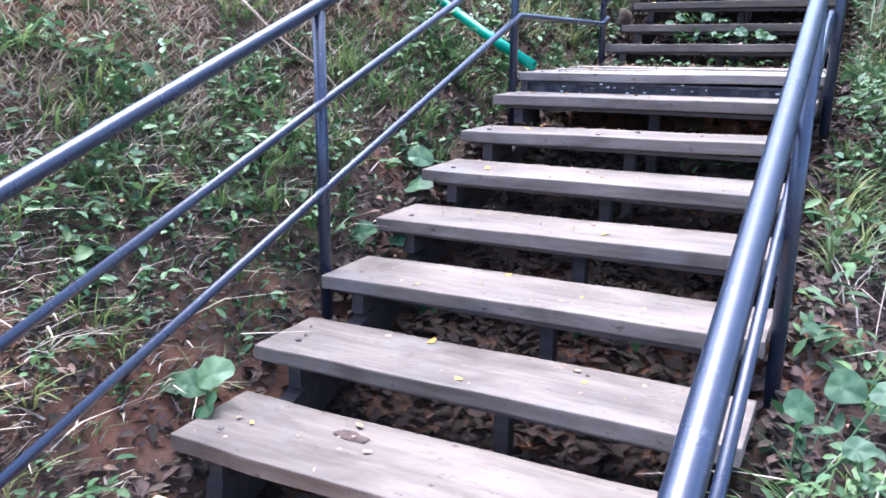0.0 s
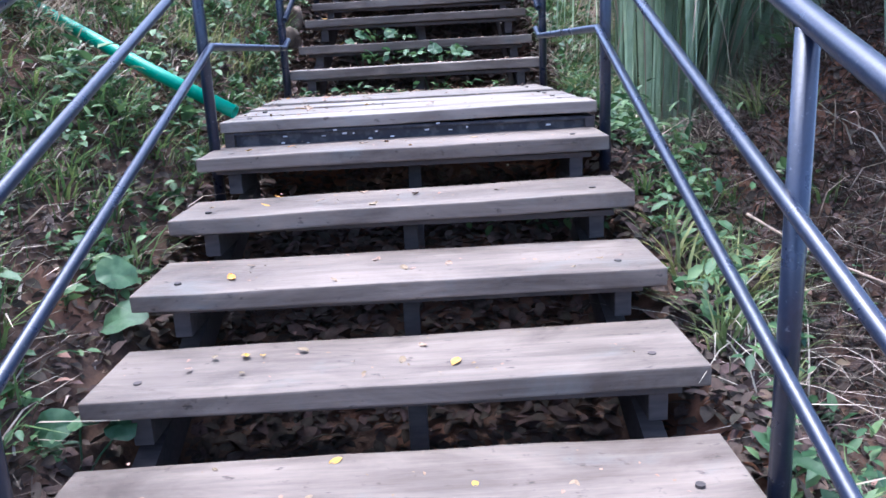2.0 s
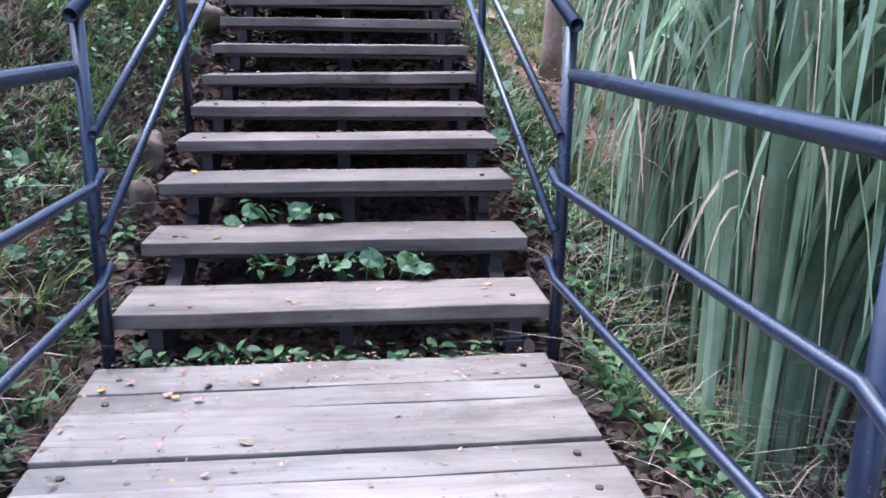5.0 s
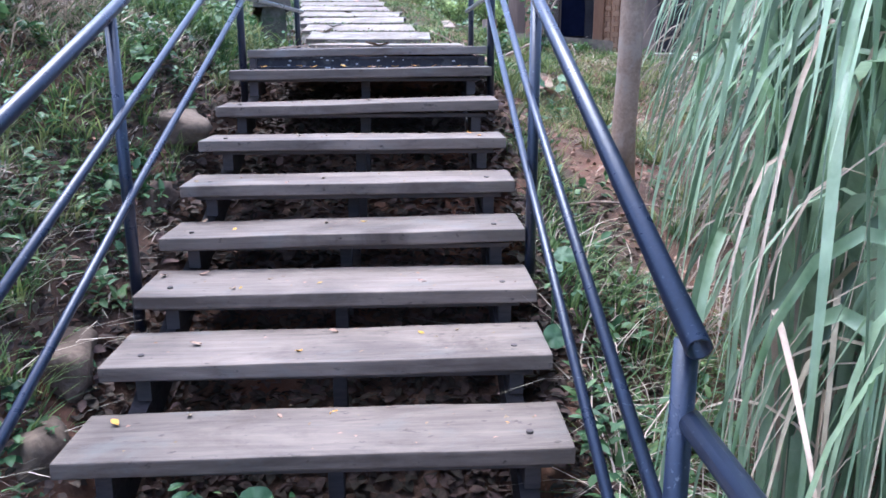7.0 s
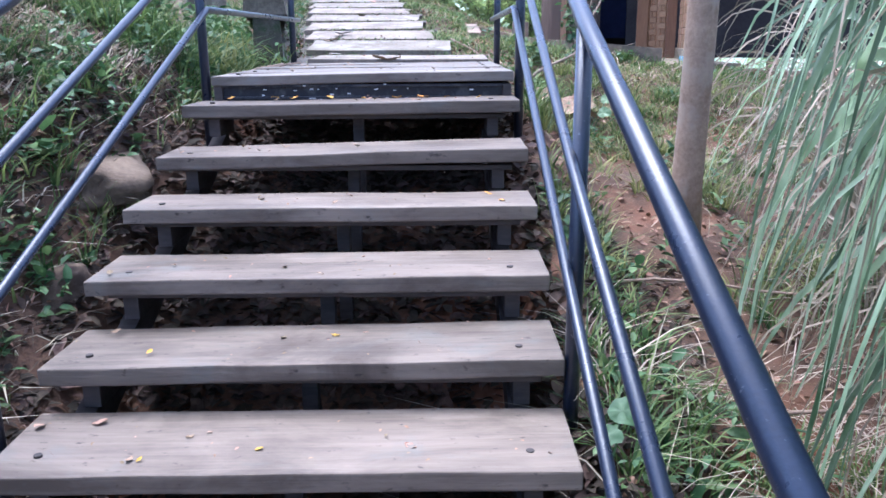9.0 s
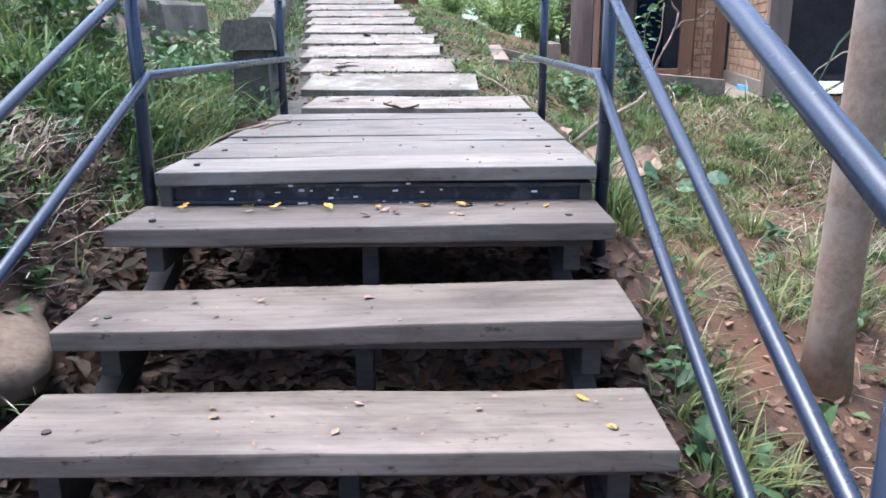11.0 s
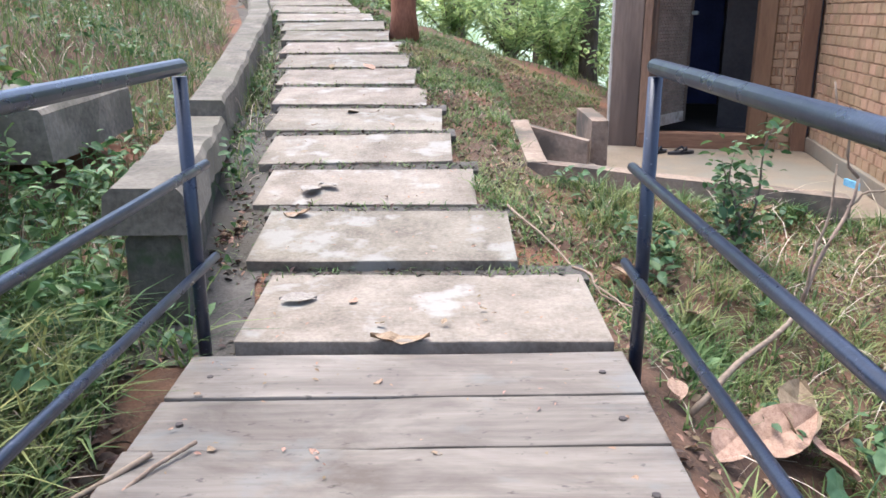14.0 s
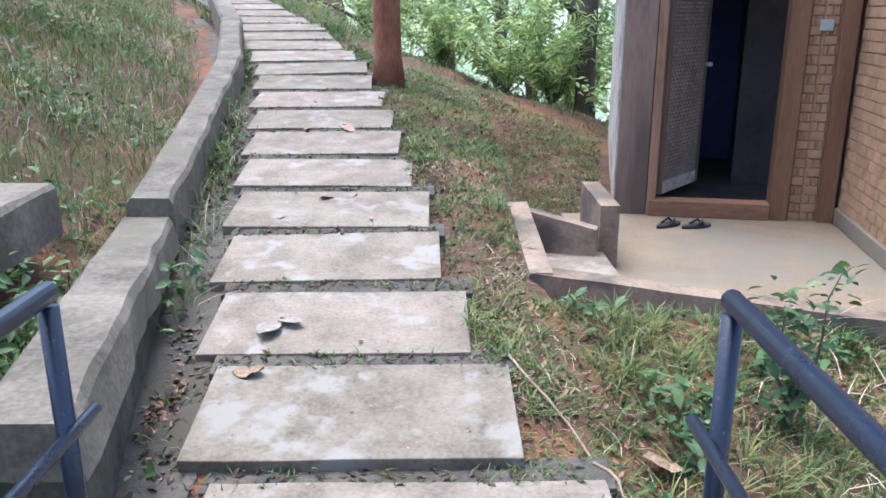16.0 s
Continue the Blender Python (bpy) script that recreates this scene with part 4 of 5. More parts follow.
rosettes(44, 3800, (-3.6, -0.86, -1.8, 9.9), lambda x, y: np.clip(0.3 + 0.9 * patches(x, y, 1.9, 1) + 0.2 * (x > -1.5), 0.03, 1) * (1 - 0.7 * smooth(-x, 1.7, 2.3)), 11, (0.05, 0.17), (0.03, 0.065), 0.55, "bank_weeds", "low leafy green weeds on the earth bank")
rosettes(45, 320, (-2.4, -0.88, -1.5, 9.8), lambda x, y: np.clip(0.35 + 0.9 * patches(x, y, 2.3, 3), 0.0, 1), 8, (0.06, 0.18), (0.06, 0.11), 0.62, "broad_weeds", "broad-leaved weeds growing on the bank")
rosettes(46, 450, (-1.25, -0.84, -1.2, 9.7), lambda x, y: np.clip(0.5 + 0.6 * patches(x, y, 2.6, 4), 0.1, 1), 10, (0.05, 0.2), (0.035, 0.07), 0.5, "foot_weeds", "small leafy weeds crowding the foot of the bank")
# the bank above the path
plants(6, 95000, (-8.0, -0.9, 9.8, 24), lambda x, y: np.clip(0.6 + 0.5 * patches(x, y, 1.2, 4), 0.2, 1), grass=(0.10, 0.26, 0.006, 0.7), name="slope_grass", label="rank green grass on the slope above the path")
plants(7, 28000, (-8.0, -0.9, 9.8, 24), lambda x, y: np.clip(0.6 - 0.5 * patches(x, y, 1.2, 4), 0.2, 1), grass=(0.08, 0.24, 0.005, 0.9), name="slope_straw", material="straw", label="dry brown stems on the slope above the path")
plants(8, 24000, (-5.0, -0.5, 9.6, 20), lambda x, y: np.clip(0.2 + 0.9 * patches(x, y, 1.5, 5), 0.03, 1), leaf=(0.03, 0.08, 0.2, 0.5), name="slope_weeds", material="weed", label="leafy weeds at the retaining wall", category="weeds")
plants(9, 9000, (-2.2, -0.4, 12.3, 20), lambda x, y: 1.0 * (np.abs(x - lerp(y, MIDLINE) + 0.69) < 0.1), leaf=(0.02, 0.05, 0.1, 0.5), name="gutter_weeds", material="weed", label="small green weeds filling the path gutter", category="weeds")
plants(35, 110000, (-3.2, 0.2, 9.8, 21), lambda x, y: 1.0 * (np.abs(x - lerp(y, MIDLINE) + 0.68) < 0.16), leaf=(0.02, 0.055, 0.02, 0.55), name="gutter_mould", material="humus_shade", label="dark leaf mould in the path gutter", category="leaf litter")
plants(36, 26000, (-0.9, 0.2, 9.75, 12.2), lambda x, y: 1.0 * (x - lerp(y, MIDLINE) < -0.56), leaf=(0.015, 0.045, 0.015, 0.55), name="gutter_litter", material="litter", label="dry leaf crumbs in the path gutter", category="leaf litter")
plants(37, 5200, (-2.0, -0.66, 8.3, 10.15), lambda x, y: np.clip(0.6 + 0.7 * patches(x, y, 2.0, 1), 0.1, 1), grass=(0.14, 0.34, 0.012, 0.9), name="rank_grass", label="rank dark green grass beside the upper landing")
plants(38, 6000, (-2.3, -0.9, 9.2, 12.0), lambda x, y: np.clip(0.5 + 0.7 * patches(x, y, 2.0, 3), 0.1, 1), leaf=(0.04, 0.1, 0.3, 0.45), name="rank_weeds", material="weed", label="rank leafy weeds around the concrete coping", category="weeds")
# the lower right side
heap = lambda x, y: np.exp(-((x - 2.0) ** 2 / 0.45 + (y - 2.7) ** 2 / 1.2))
tufts(10, 2400, (0.9, 4.5, -2.5, 6.4), lambda x, y: np.clip(0.5 + 0.7 * patches(x, y, 1.5, 1) - 0.3 * (x > 1.9), 0.05, 1) * (1 - 0.9 * heap(x, y)), 14, 0.035, (0.1, 0.3, 0.01, 0.9), "side_grass", "green grass tufts beside the lower stairs")
rosettes(11, 1500, (0.86, 2.6, -2.5, 6.6), lambda x, y: (1 - 0.75 * smooth(y, 4.8, 6.2)) * (1 - 0.9 * heap(x, y)) * np.clip(0.9 - 0.55 * (x - 0.9) + 0.6 * patches(x, y, 2.2, 3), 0.02, 1), 11, (0.1, 0.28), (0.04, 0.085), 0.45, "side_weeds", "leafy green weeds beside the railing")
plants(12, 34000, (0.9, 5.0, -2.5, 6.6), lambda x, y: np.clip(0.15 + 0.5 * patches(x, y, 2, 2) + 0.25 * (y > 3.5), 0.05, 1) * (1 - 0.6 * heap(x, y)), grass=(0.10, 0.36, 0.006, 1.4), name="dry_stalks", material="straw", label="tangled dry stalks and dead grass", category="dead grass")
plants(13, 16000, (0.9, 4.0, -2.0, 8.5), lambda x, y: np.clip(0.3 - 0.15 * heap(x, y), 0, 1), leaf=(0.02, 0.06, 0.03, 0.6), name="side_litter", material="litter", label="brown dead leaves and clods on the mound", category="leaf litter")
plants(34, 60000, (1.2, 3.6, 0.9, 4.4), lambda x, y: np.clip(1.6 * heap(x, y), 0.03, 1), leaf=(0.015, 0.055, 0.05, 0.5), name="mound_mould", material="humus_shade", label="dark brown rotting leaves and roots on the mound", category="leaf litter")
plants(47, 26000, (1.2, 3.6, 0.9, 4.4), lambda x, y: np.clip(1.6 * heap(x, y), 0.02, 1), grass=(0.08, 0.3, 0.004, 1.5), name="mound_brush", material="twig", label="matted dead brown brush and rootlets on the mound", category="twigs")
plants(52, 26000, (0.82, 1.7, -1.6, 7.6), lambda x, y: np.clip(1.5 - (x - 0.83) * 1.8, 0.05, 1), leaf=(0.02, 0.07, 0.02, 0.5), name="side_mould", material="humus_shade", label="dark leaf mould beside the stairs", category="leaf litter")
# the red slope beside the upper landing
tufts(14, 1700, (0.9, 4.5, 6.0, 9.6), lambda x, y: np.clip(0.1 + 0.8 * patches(x, y, 2.2, 0) + 0.6 * (x < 1.3), 0.02, 1), 16, 0.035, (0.08, 0.24, 0.009, 0.9), "red_slope_grass", "bright green grass tufts on the red soil slope")
tufts(48, 1500, (0.88, 4.5, 9.2, 11.9), lambda x, y: np.clip(0.45 + 0.6 * patches(x, y, 2.2, 0), 0.04, 1), 16, 0.04, (0.06, 0.17, 0.008, 0.9), "porch_grass", "bright green grass tufts below the porch")
plants(15, 2600, (0.84, 4.5, 5.8, 11.8), lambda x, y: np.clip(0.3 - 0.6 * patches(x, y, 1.5, 0) + 0.35 * (x > 1.5), 0.03, 1) * (0.15 + 0.85 * smooth(x, 1.3, 1.9)), grass=(0.08, 0.26, 0.006, 1.7), name="red_slope_straw", material="straw", label="fallen dry straw on the red soil slope", category="dead grass")
plants(49, 12000, (0.84, 3.6, 5.8, 11.8), lambda x, y: np.clip(0.4 - 0.5 * patches(x, y, 2.2, 0), 0.03, 1), leaf=(0.015, 0.06, 0.012, 0.5), name="red_slope_litter", material="litter", label="brown leaf crumbs on the red soil slope", category="leaf litter")
rosettes(16, 420, (0.86, 3.6, 5.0, 11.6), lambda x, y: np.clip(0.25 + 0.8 * patches(x, y, 1.8, 2), 0.02, 1), 10, (0.06, 0.2), (0.04, 0.09), 0.5, "red_slope_weeds", "leafy weeds on the red soil slope")
# the lawn strip beside the path
lawn = lambda x, y: np.clip(0.75 + 0.4 * patches(x, y, 1.9, 3), 0.2, 1)
plants(17, 140000, (-1.5, 4.5, 9.75, 18), lambda x, y: lawn(x, y) * (x > lerp(y, MIDLINE)) * np.clip(1.5 - (x - lerp(y, MIDLINE)) / 4, 0.2, 1), grass=(0.03, 0.08, 0.007, 1.1), name="verge_grass", label="short trampled green grass verge of the path")
plants(50, 60000, (-1.5, 3.6, 9.75, 18), lambda x, y: np.clip(0.45 - 0.5 * patches(x, y, 2.3, 1), 0.05, 1) * (x > lerp(y, MIDLINE)), leaf=(0.012, 0.045, 0.012, 0.5), name="verge_litter", material="litter", label="brown leaf crumbs on the path verge", category="leaf litter")
plants(53, 42000, (-1.5, 3.4, 9.75, 18), lambda x, y: np.clip(0.5 + 0.5 * patches(x, y, 2.9, 4), 0.08, 1) * (x > lerp(y, MIDLINE)), leaf=(0.012, 0.045, 0.01, 0.5), name="verge_mould", material="humus_shade", label="dark crumbled leaves trodden into the path verge", category="leaf litter")
tufts(51, 1500, (-1.5, 2.6, 9.9, 16), lambda x, y: np.clip(0.2 + 0.8 * patches(x, y, 2.6, 2), 0.02, 1) * (x > lerp(y, MIDLINE)), 14, 0.03, (0.05, 0.12, 0.008, 1.0), "verge_tufts", "green grass tufts on the path verge")
plants(18, 22000, (-1.5, 4.5, 9.75, 18), lambda x, y: np.clip(0.5 - 0.5 * patches(x, y, 1.9, 3), 0.1, 1) * (x > lerp(y, MIDLINE)), grass=(0.025, 0.07, 0.0045, 1.6), name="verge_straw", material="straw", label="dry clippings on the path verge")
plants(19, 24000, (-5.0, 6, 18, 32), lambda x, y: 0.8 * (x > lerp(y, MIDLINE)), grass=(0.05, 0.14, 0.012, 0.9), name="far_verge_grass", label="sunlit grass farther up the slope")
plants(20, 26000, (-1.8, 0.95, 9.75, 19), lambda x, y: 1.0 * (np.abs(np.abs(x - lerp(y, MIDLINE)) - 0.63) < 0.09), grass=(0.02, 0.05, 0.005, 1.0), name="joint_grass", label="grass in the joints of the path")


def litter_and_shade():
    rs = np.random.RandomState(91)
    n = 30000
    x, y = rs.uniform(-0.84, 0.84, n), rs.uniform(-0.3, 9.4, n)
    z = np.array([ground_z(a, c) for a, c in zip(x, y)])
    # Dark leaves under the treads: the shade of the gaps put into colour.
    ob = leaves("leaf_mould", np.stack([x, y, z + rs.uniform(0, 0.03, n)], 1), rs.uniform(0.03, 0.08, n), M["humus_shade"], rs, 0.9, 0.6)
    tagged(ob, "leaf mould under the open stairs, coloured dark for the shade there", "leaf litter", kind="stuff")
    for name, rows, k in (("leaf_crumbs", A, 26), ("leaf_crumbs", B, 22)):
        p = [(rs.uniform(-0.7, 0.72), yy + rs.uniform(0.02, 0.32), zz + 0.008) for yy, zz in rows for _ in range(k)]
        ob = leaves(name, np.array(p), rs.uniform(0.006, 0.018, len(p)), M["litter"], rs, 2.0, 0.6)
        tagged(ob, "tiny crumbs of dead leaves on the treads", "leaf litter", kind="stuff")
    p = [(-0.74 + 1.4 * rs.uniform() ** 2.2, rs.uniform(2.56, 4.08), 1.174) for _ in range(190)]
    p += [(rs.uniform(-0.7, 0.7), rs.uniform(3.9, 4.12), 1.176) for _ in range(160)]
    p += [(rs.uniform(-0.6, 0.72), rs.uniform(7.82, 9.66), 2.77) for _ in range(90)]
    for i, (yy, zz) in enumerate(SL[:14]):
        m = float(lerp(yy, MIDLINE)) if i else 0.13
        p += [(m + rs.uniform(-0.55, 0.55), yy + t, zz + 0.012 + 0.133 * t * (i > 0)) for t in rs.uniform(0.02, 0.55, 48)]
    g = []
    for i, (yy, zz) in enumerate(SL[:16]):
        m = float(lerp(yy, MIDLINE)) if i else 0.13
        y1 = SL[i + 1][0]
        for _ in range(170):
            yj = rs.uniform(yy + (0.55 if i else 0.63), y1 + 0.015)
            g.append((m + rs.uniform(-0.58, 0.58), yj, zz + (0.133 if i else 0.026) * (yj - yy) - 0.004))
        for _ in range(150):
            yj, e = rs.uniform(yy, y1), rs.choice((-1, 1))
            xj = m + e * (0.575 + abs(rs.normal(0, 0.1)))
            g.append((xj, yj, ground_z(xj, yj) + 0.01))
    g = np.array(g)
    ob = leaves("joint_mould", g, rs.uniform(0.015, 0.04, len(g)), M["humus_shade"], rs, 0.9, 0.5)
    tagged(ob, "dark crumbled leaves in the joints between slabs", "leaf litter", kind="stuff")
    g2 = g[rs.uniform(0, 1, len(g)) < 0.45]
    ob = blades("joint_blades", g2, rs.uniform(0.02, 0.05, len(g2)), np.full(len(g2), 0.006), np.abs(rs.normal(1.2, 0.4, len(g2))), M["grass"], 2, rs)
    tagged(ob, "sparse green grass in the joints between slabs", "grass", kind="stuff")
    ob = leaves("leaf_crumbs", np.array(p), rs.uniform(0.008, 0.024, len(p)), M["litter"], rs, 2.0, 0.5)
    tagged(ob, "crumbs of dead leaves on landings and slabs", "leaf litter", kind="stuff")


litter_and_shade()


def under_stairs():
    """Weeds that come up between the lowest treads of the upper flight and under the lower one."""
    rs = np.random.RandomState(77)
    for y0, y1, z, x0, x1, n in ((4.09, 4.16, 1.15, -0.7, 0.6, 150), (4.52, 4.6, 1.36, -0.35, 0.35, 70), (4.86, 4.93, 1.50, -0.4, 0.0, 30), (0.52, 0.62, 0.22, 0.1, 0.8, 40), (0.92, 1.0, 0.36, -0.75, 0.75, 70), (2.1, 2.18, 0.79, 0.2, 0.75, 50)):
        p = np.stack([rs.uniform(x0, x1, n), rs.uniform(y0, y1, n), rs.uniform(z - 0.03, z + 0.05, n)], 1)
        ob = leaves("stair_weeds", p, rs.uniform(0.025, 0.075, n), M["weed"], rs, 0.5, 0.6)
        tagged(ob, "small green weeds growing up between stair treads", "weeds", kind="stuff")


under_stairs()


# ---- tall grass clumps ----
def arching(name, at, count, seed, length, width, material, wide=0.35, toward=None):
    """Long blades that rise, arch over and hang; none reaches over the railing."""
    rs = np.random.RandomState(seed)
    segs = 13
    x0, y0 = at
    z0 = ground_z(x0, y0) - 0.02
    az = rs.uniform(0, 2 * np.pi, count)
    if toward is not None:
        az = np.where(rs.uniform(0, 1, count) < 0.6, toward + rs.normal(0, 0.7, count), az)
    L = rs.uniform(*length, count)
    W = rs.uniform(0.45, 1.3, count) * width
    start = np.radians(rs.uniform(74, 90, count))
    turn = np.radians(rs.uniform(150, 178, count))
    late = rs.uniform(1.15, 2.2, count)
    rr = rs.uniform(0, wide, count)
    c = np.stack([x0 + np.cos(az) * rr, y0 + np.sin(az) * rr, np.full(count, z0)], 1)
    root = c.copy()
    sway = rs.normal(0, 0.25, count)
    roll0, roll1 = rs.normal(0, 0.5, count), rs.normal(0, 1.1, count)
    mid, across, width_at = [], [], []
    for k in range(segs + 1):
        s = k / segs
        th = start - turn * s ** late
        a2 = az + sway * s * 2
        side = np.stack([-np.sin(a2), np.cos(a2), np.zeros(count)], 1)
        nrm = np.stack([-np.sin(th) * np.cos(a2), -np.sin(th) * np.sin(a2), np.cos(th)], 1)
        q = (roll0 + roll1 * s)[:, None]
        across.append((side * np.cos(q) + nrm * np.sin(q), nrm * np.cos(q) - side * np.sin(q)))
        width_at.append(W * np.minimum(1, 0.35 + 2.2 * s) * (1 - s ** 4) * 0.5 + 0.001)
        mid.append(c.copy())
        c = c + np.stack([np.cos(th) * np.cos(a2), np.cos(th) * np.sin(a2), np.sin(th)], 1) * (L / segs)[:, None]
    mid = np.stack(mid, 1)
    wall = 0.95 + 0.24 * np.clip(mid[:, :, 1] - 4.7, 0, None) + 0.12 * np.clip(3.4 - mid[:, :, 1], 0, None)
    gap = (mid[:, :, 0] - wall).min(axis=1)
    reach = (root[:, None, 0] - mid[:, :, 0]).max(axis=1)
    spare = rs.uniform(0.0, 1.0, count) ** 2.2 * 0.6
    f = np.where(gap < spare, np.clip((reach + gap - spare) / np.maximum(reach, 0.01), 0.06, 1), 1.0)
    mid[:, :, 0] = root[:, None, 0] + (mid[:, :, 0] - root[:, None, 0]) * f[:, None]
    mid[:, :, 1] = root[:, None, 1] + (mid[:, :, 1] - root[:, None, 1]) * (0.4 + 0.6 * f[:, None])
    rows = []
    for k in range(segs + 1):
        w, (sd, nm) = width_at[k][:, None], across[k]
        rows += [mid[:, k] - sd * w + nm * w * 0.4, mid[:, k], mid[:, k] + sd * w + nm * w * 0.4]
    co = np.stack(rows, 1).reshape(-1, 3)
    m = 3 * (segs + 1)
    q = []
    for k in range(segs):
        q += [[3 * k, 3 * k + 1, 3 * k + 4, 3 * k + 3], [3 * k + 1, 3 * k + 2, 3 * k + 5, 3 * k + 4]]
    loops = (np.arange(count)[:, None, None] * m + np.array(q)[None]).ravel()
    return fast_mesh(name, co, loops, np.full(count * 2 * segs, 4), M[material])


CLUMPS = [(1.75, 4.55), (2.15, 3.95), (2.35, 5.0), (2.05, 5.75), (2.9, 4.4), (2.75, 5.7), (2.55, 6.3), (3.6, 6.4), (1.6, 5.15), (1.5, 3.85), (2.2, 6.25)]
for i, at in enumerate(CLUMPS):
    g = arching("tall_grass", at, 85, 200 + i, (2.8, 4.9), 0.044, "blade", 0.3, -2.2)
    tagged(g, "tall clump of drooping grey-green grass blades beside the stairs", "tall grass", "tall grass clumps")
    g = arching("dead_grass", (at[0] + 0.05, at[1] + 0.04), 36, 300 + i, (1.8, 4.2), 0.013, "blade_dry", 0.3, -2.2)
    tagged(g, "dead straw-coloured blades hanging in the tall grass", "dead grass", "dead grass in the clumps")
for i, at in enumerate([(2.5, 7.4), (2.7, 8.3), (3.1, 9.0), (2.35, 6.9)]):
    g = arching("dry_reed", at, 60, 340 + i, (1.2, 2.6), 0.014, "blade_dry", 0.25)
    tagged(g, "dry straw-coloured reeds standing on the red slope", "dry reed", "dry reeds on the slope")


# ---- trees ----
def tree(name, at, height, radius, bark, label, seed, crown_r=1.6, crown_n=2500, leaf=(0.06, 0.13), leaf_mat="leaf", lean=(0.0, 0.0), fork=0.62, slim=0.42):
    rs = np.random.RandomState(seed)
    x, y = at
    z = ground_z(x, y) - 0.12
    tr = empty(name, (x, y, z))
    tagged(tr, label, "tree")
    top = Vector((lean[0], lean[1], height))
    pts = bent((0, 0, 0), top, 14, 0.035, seed)
    pts[0] = Vector((0, 0, 0))
    bm = bmesh.new()
    bm_tube(bm, pts, radius, 14, radius * 0.72)
    for v in bm.verts:
        k = 1 + 0.3 * max(0, 0.25 - v.co.z) / 0.25
        v.co.x *= k
        v.co.y *= k
        v.co += noise.noise_vector(v.co * 6) * radius * 0.06
    part("trunk", bm, bark, tr, smooth=True)
    centres = []
    for k in range(9):
        f = fork + (1 - fork) * k / 9
        p = pts[min(14, int(f * 14))]
        a = k * 2.4 + seed
        e = p + Vector((math.cos(a), math.sin(a), 0.55)) * crown_r * rs.uniform(0.55, 1.0)
        q = tube("limb", bent(p, e, 6, 0.12, seed + k), radius * 0.36, bark, tr, 7, radius * 0.08)
        centres += [p.lerp(e, 0.6), e, e + Vector((0.2 * math.cos(a * 3), 0.2 * math.sin(a * 3), -0.15))]
    centres.append(top + Vector((0, 0, 0.3)))
    c = np.array([list(v) for v in centres])
    n = crown_n
    idx = rs.randint(0, len(c), n)
    p = c[idx] + rs.normal(0, 1, (n, 3)) * crown_r * np.array([0.26, 0.26, 0.2])
    cr = leaves("crown", p, rs.uniform(*leaf, n), M[leaf_mat], rs, 0.25, slim)
    cr.parent = tr
    return tr


tree("tree", (-0.19, 16.25), 5.2, 0.14, M["trunk_red"], "slim tree with reddish brown bark beside the path", 4, 1.5, 1600, fork=0.72)
tree("tree", (1.66, 7.9), 5.4, 0.078, M["trunk_pale"], "straight pale brown tree trunk on the red slope", 8, 1.3, 1300, lean=(0.12, 0.1), fork=0.75)
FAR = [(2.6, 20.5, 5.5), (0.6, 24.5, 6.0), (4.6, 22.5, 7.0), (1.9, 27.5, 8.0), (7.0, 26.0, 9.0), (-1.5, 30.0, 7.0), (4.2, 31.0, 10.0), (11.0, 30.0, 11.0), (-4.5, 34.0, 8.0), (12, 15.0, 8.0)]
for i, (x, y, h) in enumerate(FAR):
    tree("background_tree", (x, y), h, 0.09 + 0.012 * h, M["bark"], "leafy green tree beyond the house, bright haze put into its leaf colour", 20 + i, 0.3 * h, 2300, (0.12, 0.3), "leaf_haze", fork=0.25, slim=0.2)


def shrub(name, at, height, n, seed, label, leaf=(0.03, 0.06), stems=5, width=0.3, material="weed", slim=0.55):
    rs = np.random.RandomState(seed)
    x, y = at
    sh = empty(name, (x, y, ground_z(x, y) - 0.02))
    tagged(sh, label, "shrub")
    pts = []
    for k in range(stems):
        a = k * 2.4 + seed
        e = Vector((math.cos(a) * width * rs.uniform(0.3, 1), math.sin(a) * width * rs.uniform(0.3, 1), height * rs.uniform(0.6, 1)))
        line = bent((0, 0, 0), e, 7, 0.05, seed + k)
        tube("stem", line, 0.006 * (1 + height), M["bark"], sh, 6, 0.002)
        for v in line[2:]:
            pts += [list(v)] * max(1, n // (stems * 6))
    p = np.array(pts) + rs.normal(0, 0.05 * (0.5 + height * 0.5), (len(pts), 3))
    o = leaves("foliage", p, rs.uniform(*leaf, len(p)), M[material], rs, 0.5, slim)
    o.parent = sh
    return sh


shrub("shrub", (1.62, 10.95), 0.75, 330, 3, "small dark green shrub before the planter wall", (0.03, 0.075), 4, 0.16)
shrub("shrub", (-1.55, 9.3), 0.8, 420, 6, "bright green leafy shrub over the bank", (0.04, 0.1), 6, 0.5, "leaf")
shrub("shrub", (-1.9, 10.35), 0.7, 700, 9, "bright green shrub by the concrete ledge", (0.04, 0.1), 7, 0.5, "leaf")
# Undergrowth and bushes from here on share the haze-paled leaf colour.
shrub("fern", (3.0, 18.0), 1.3, 900, 12, "feathery green undergrowth behind the house corner", (0.06, 0.16), 9, 0.9, "leaf_haze")
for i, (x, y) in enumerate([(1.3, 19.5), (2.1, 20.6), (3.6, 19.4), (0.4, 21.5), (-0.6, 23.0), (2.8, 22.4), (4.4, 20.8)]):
    shrub("bush", (x, y), 1.3 + 0.3 * (i % 3), 1700, 40 + i, "dense green bush at the edge of the slope", (0.09, 0.24), 11, 1.2, "leaf_haze", 0.2)
stump = tube("fence_post", [(2.05, 22.6, ground_z(2.05, 22.6) - 0.1), (2.03, 22.6, ground_z(2.05, 22.6) + 1.75)], 0.11, M["bark"], None, 10, 0.10)
tagged(stump, "dark weathered wooden post on the slope", "post")

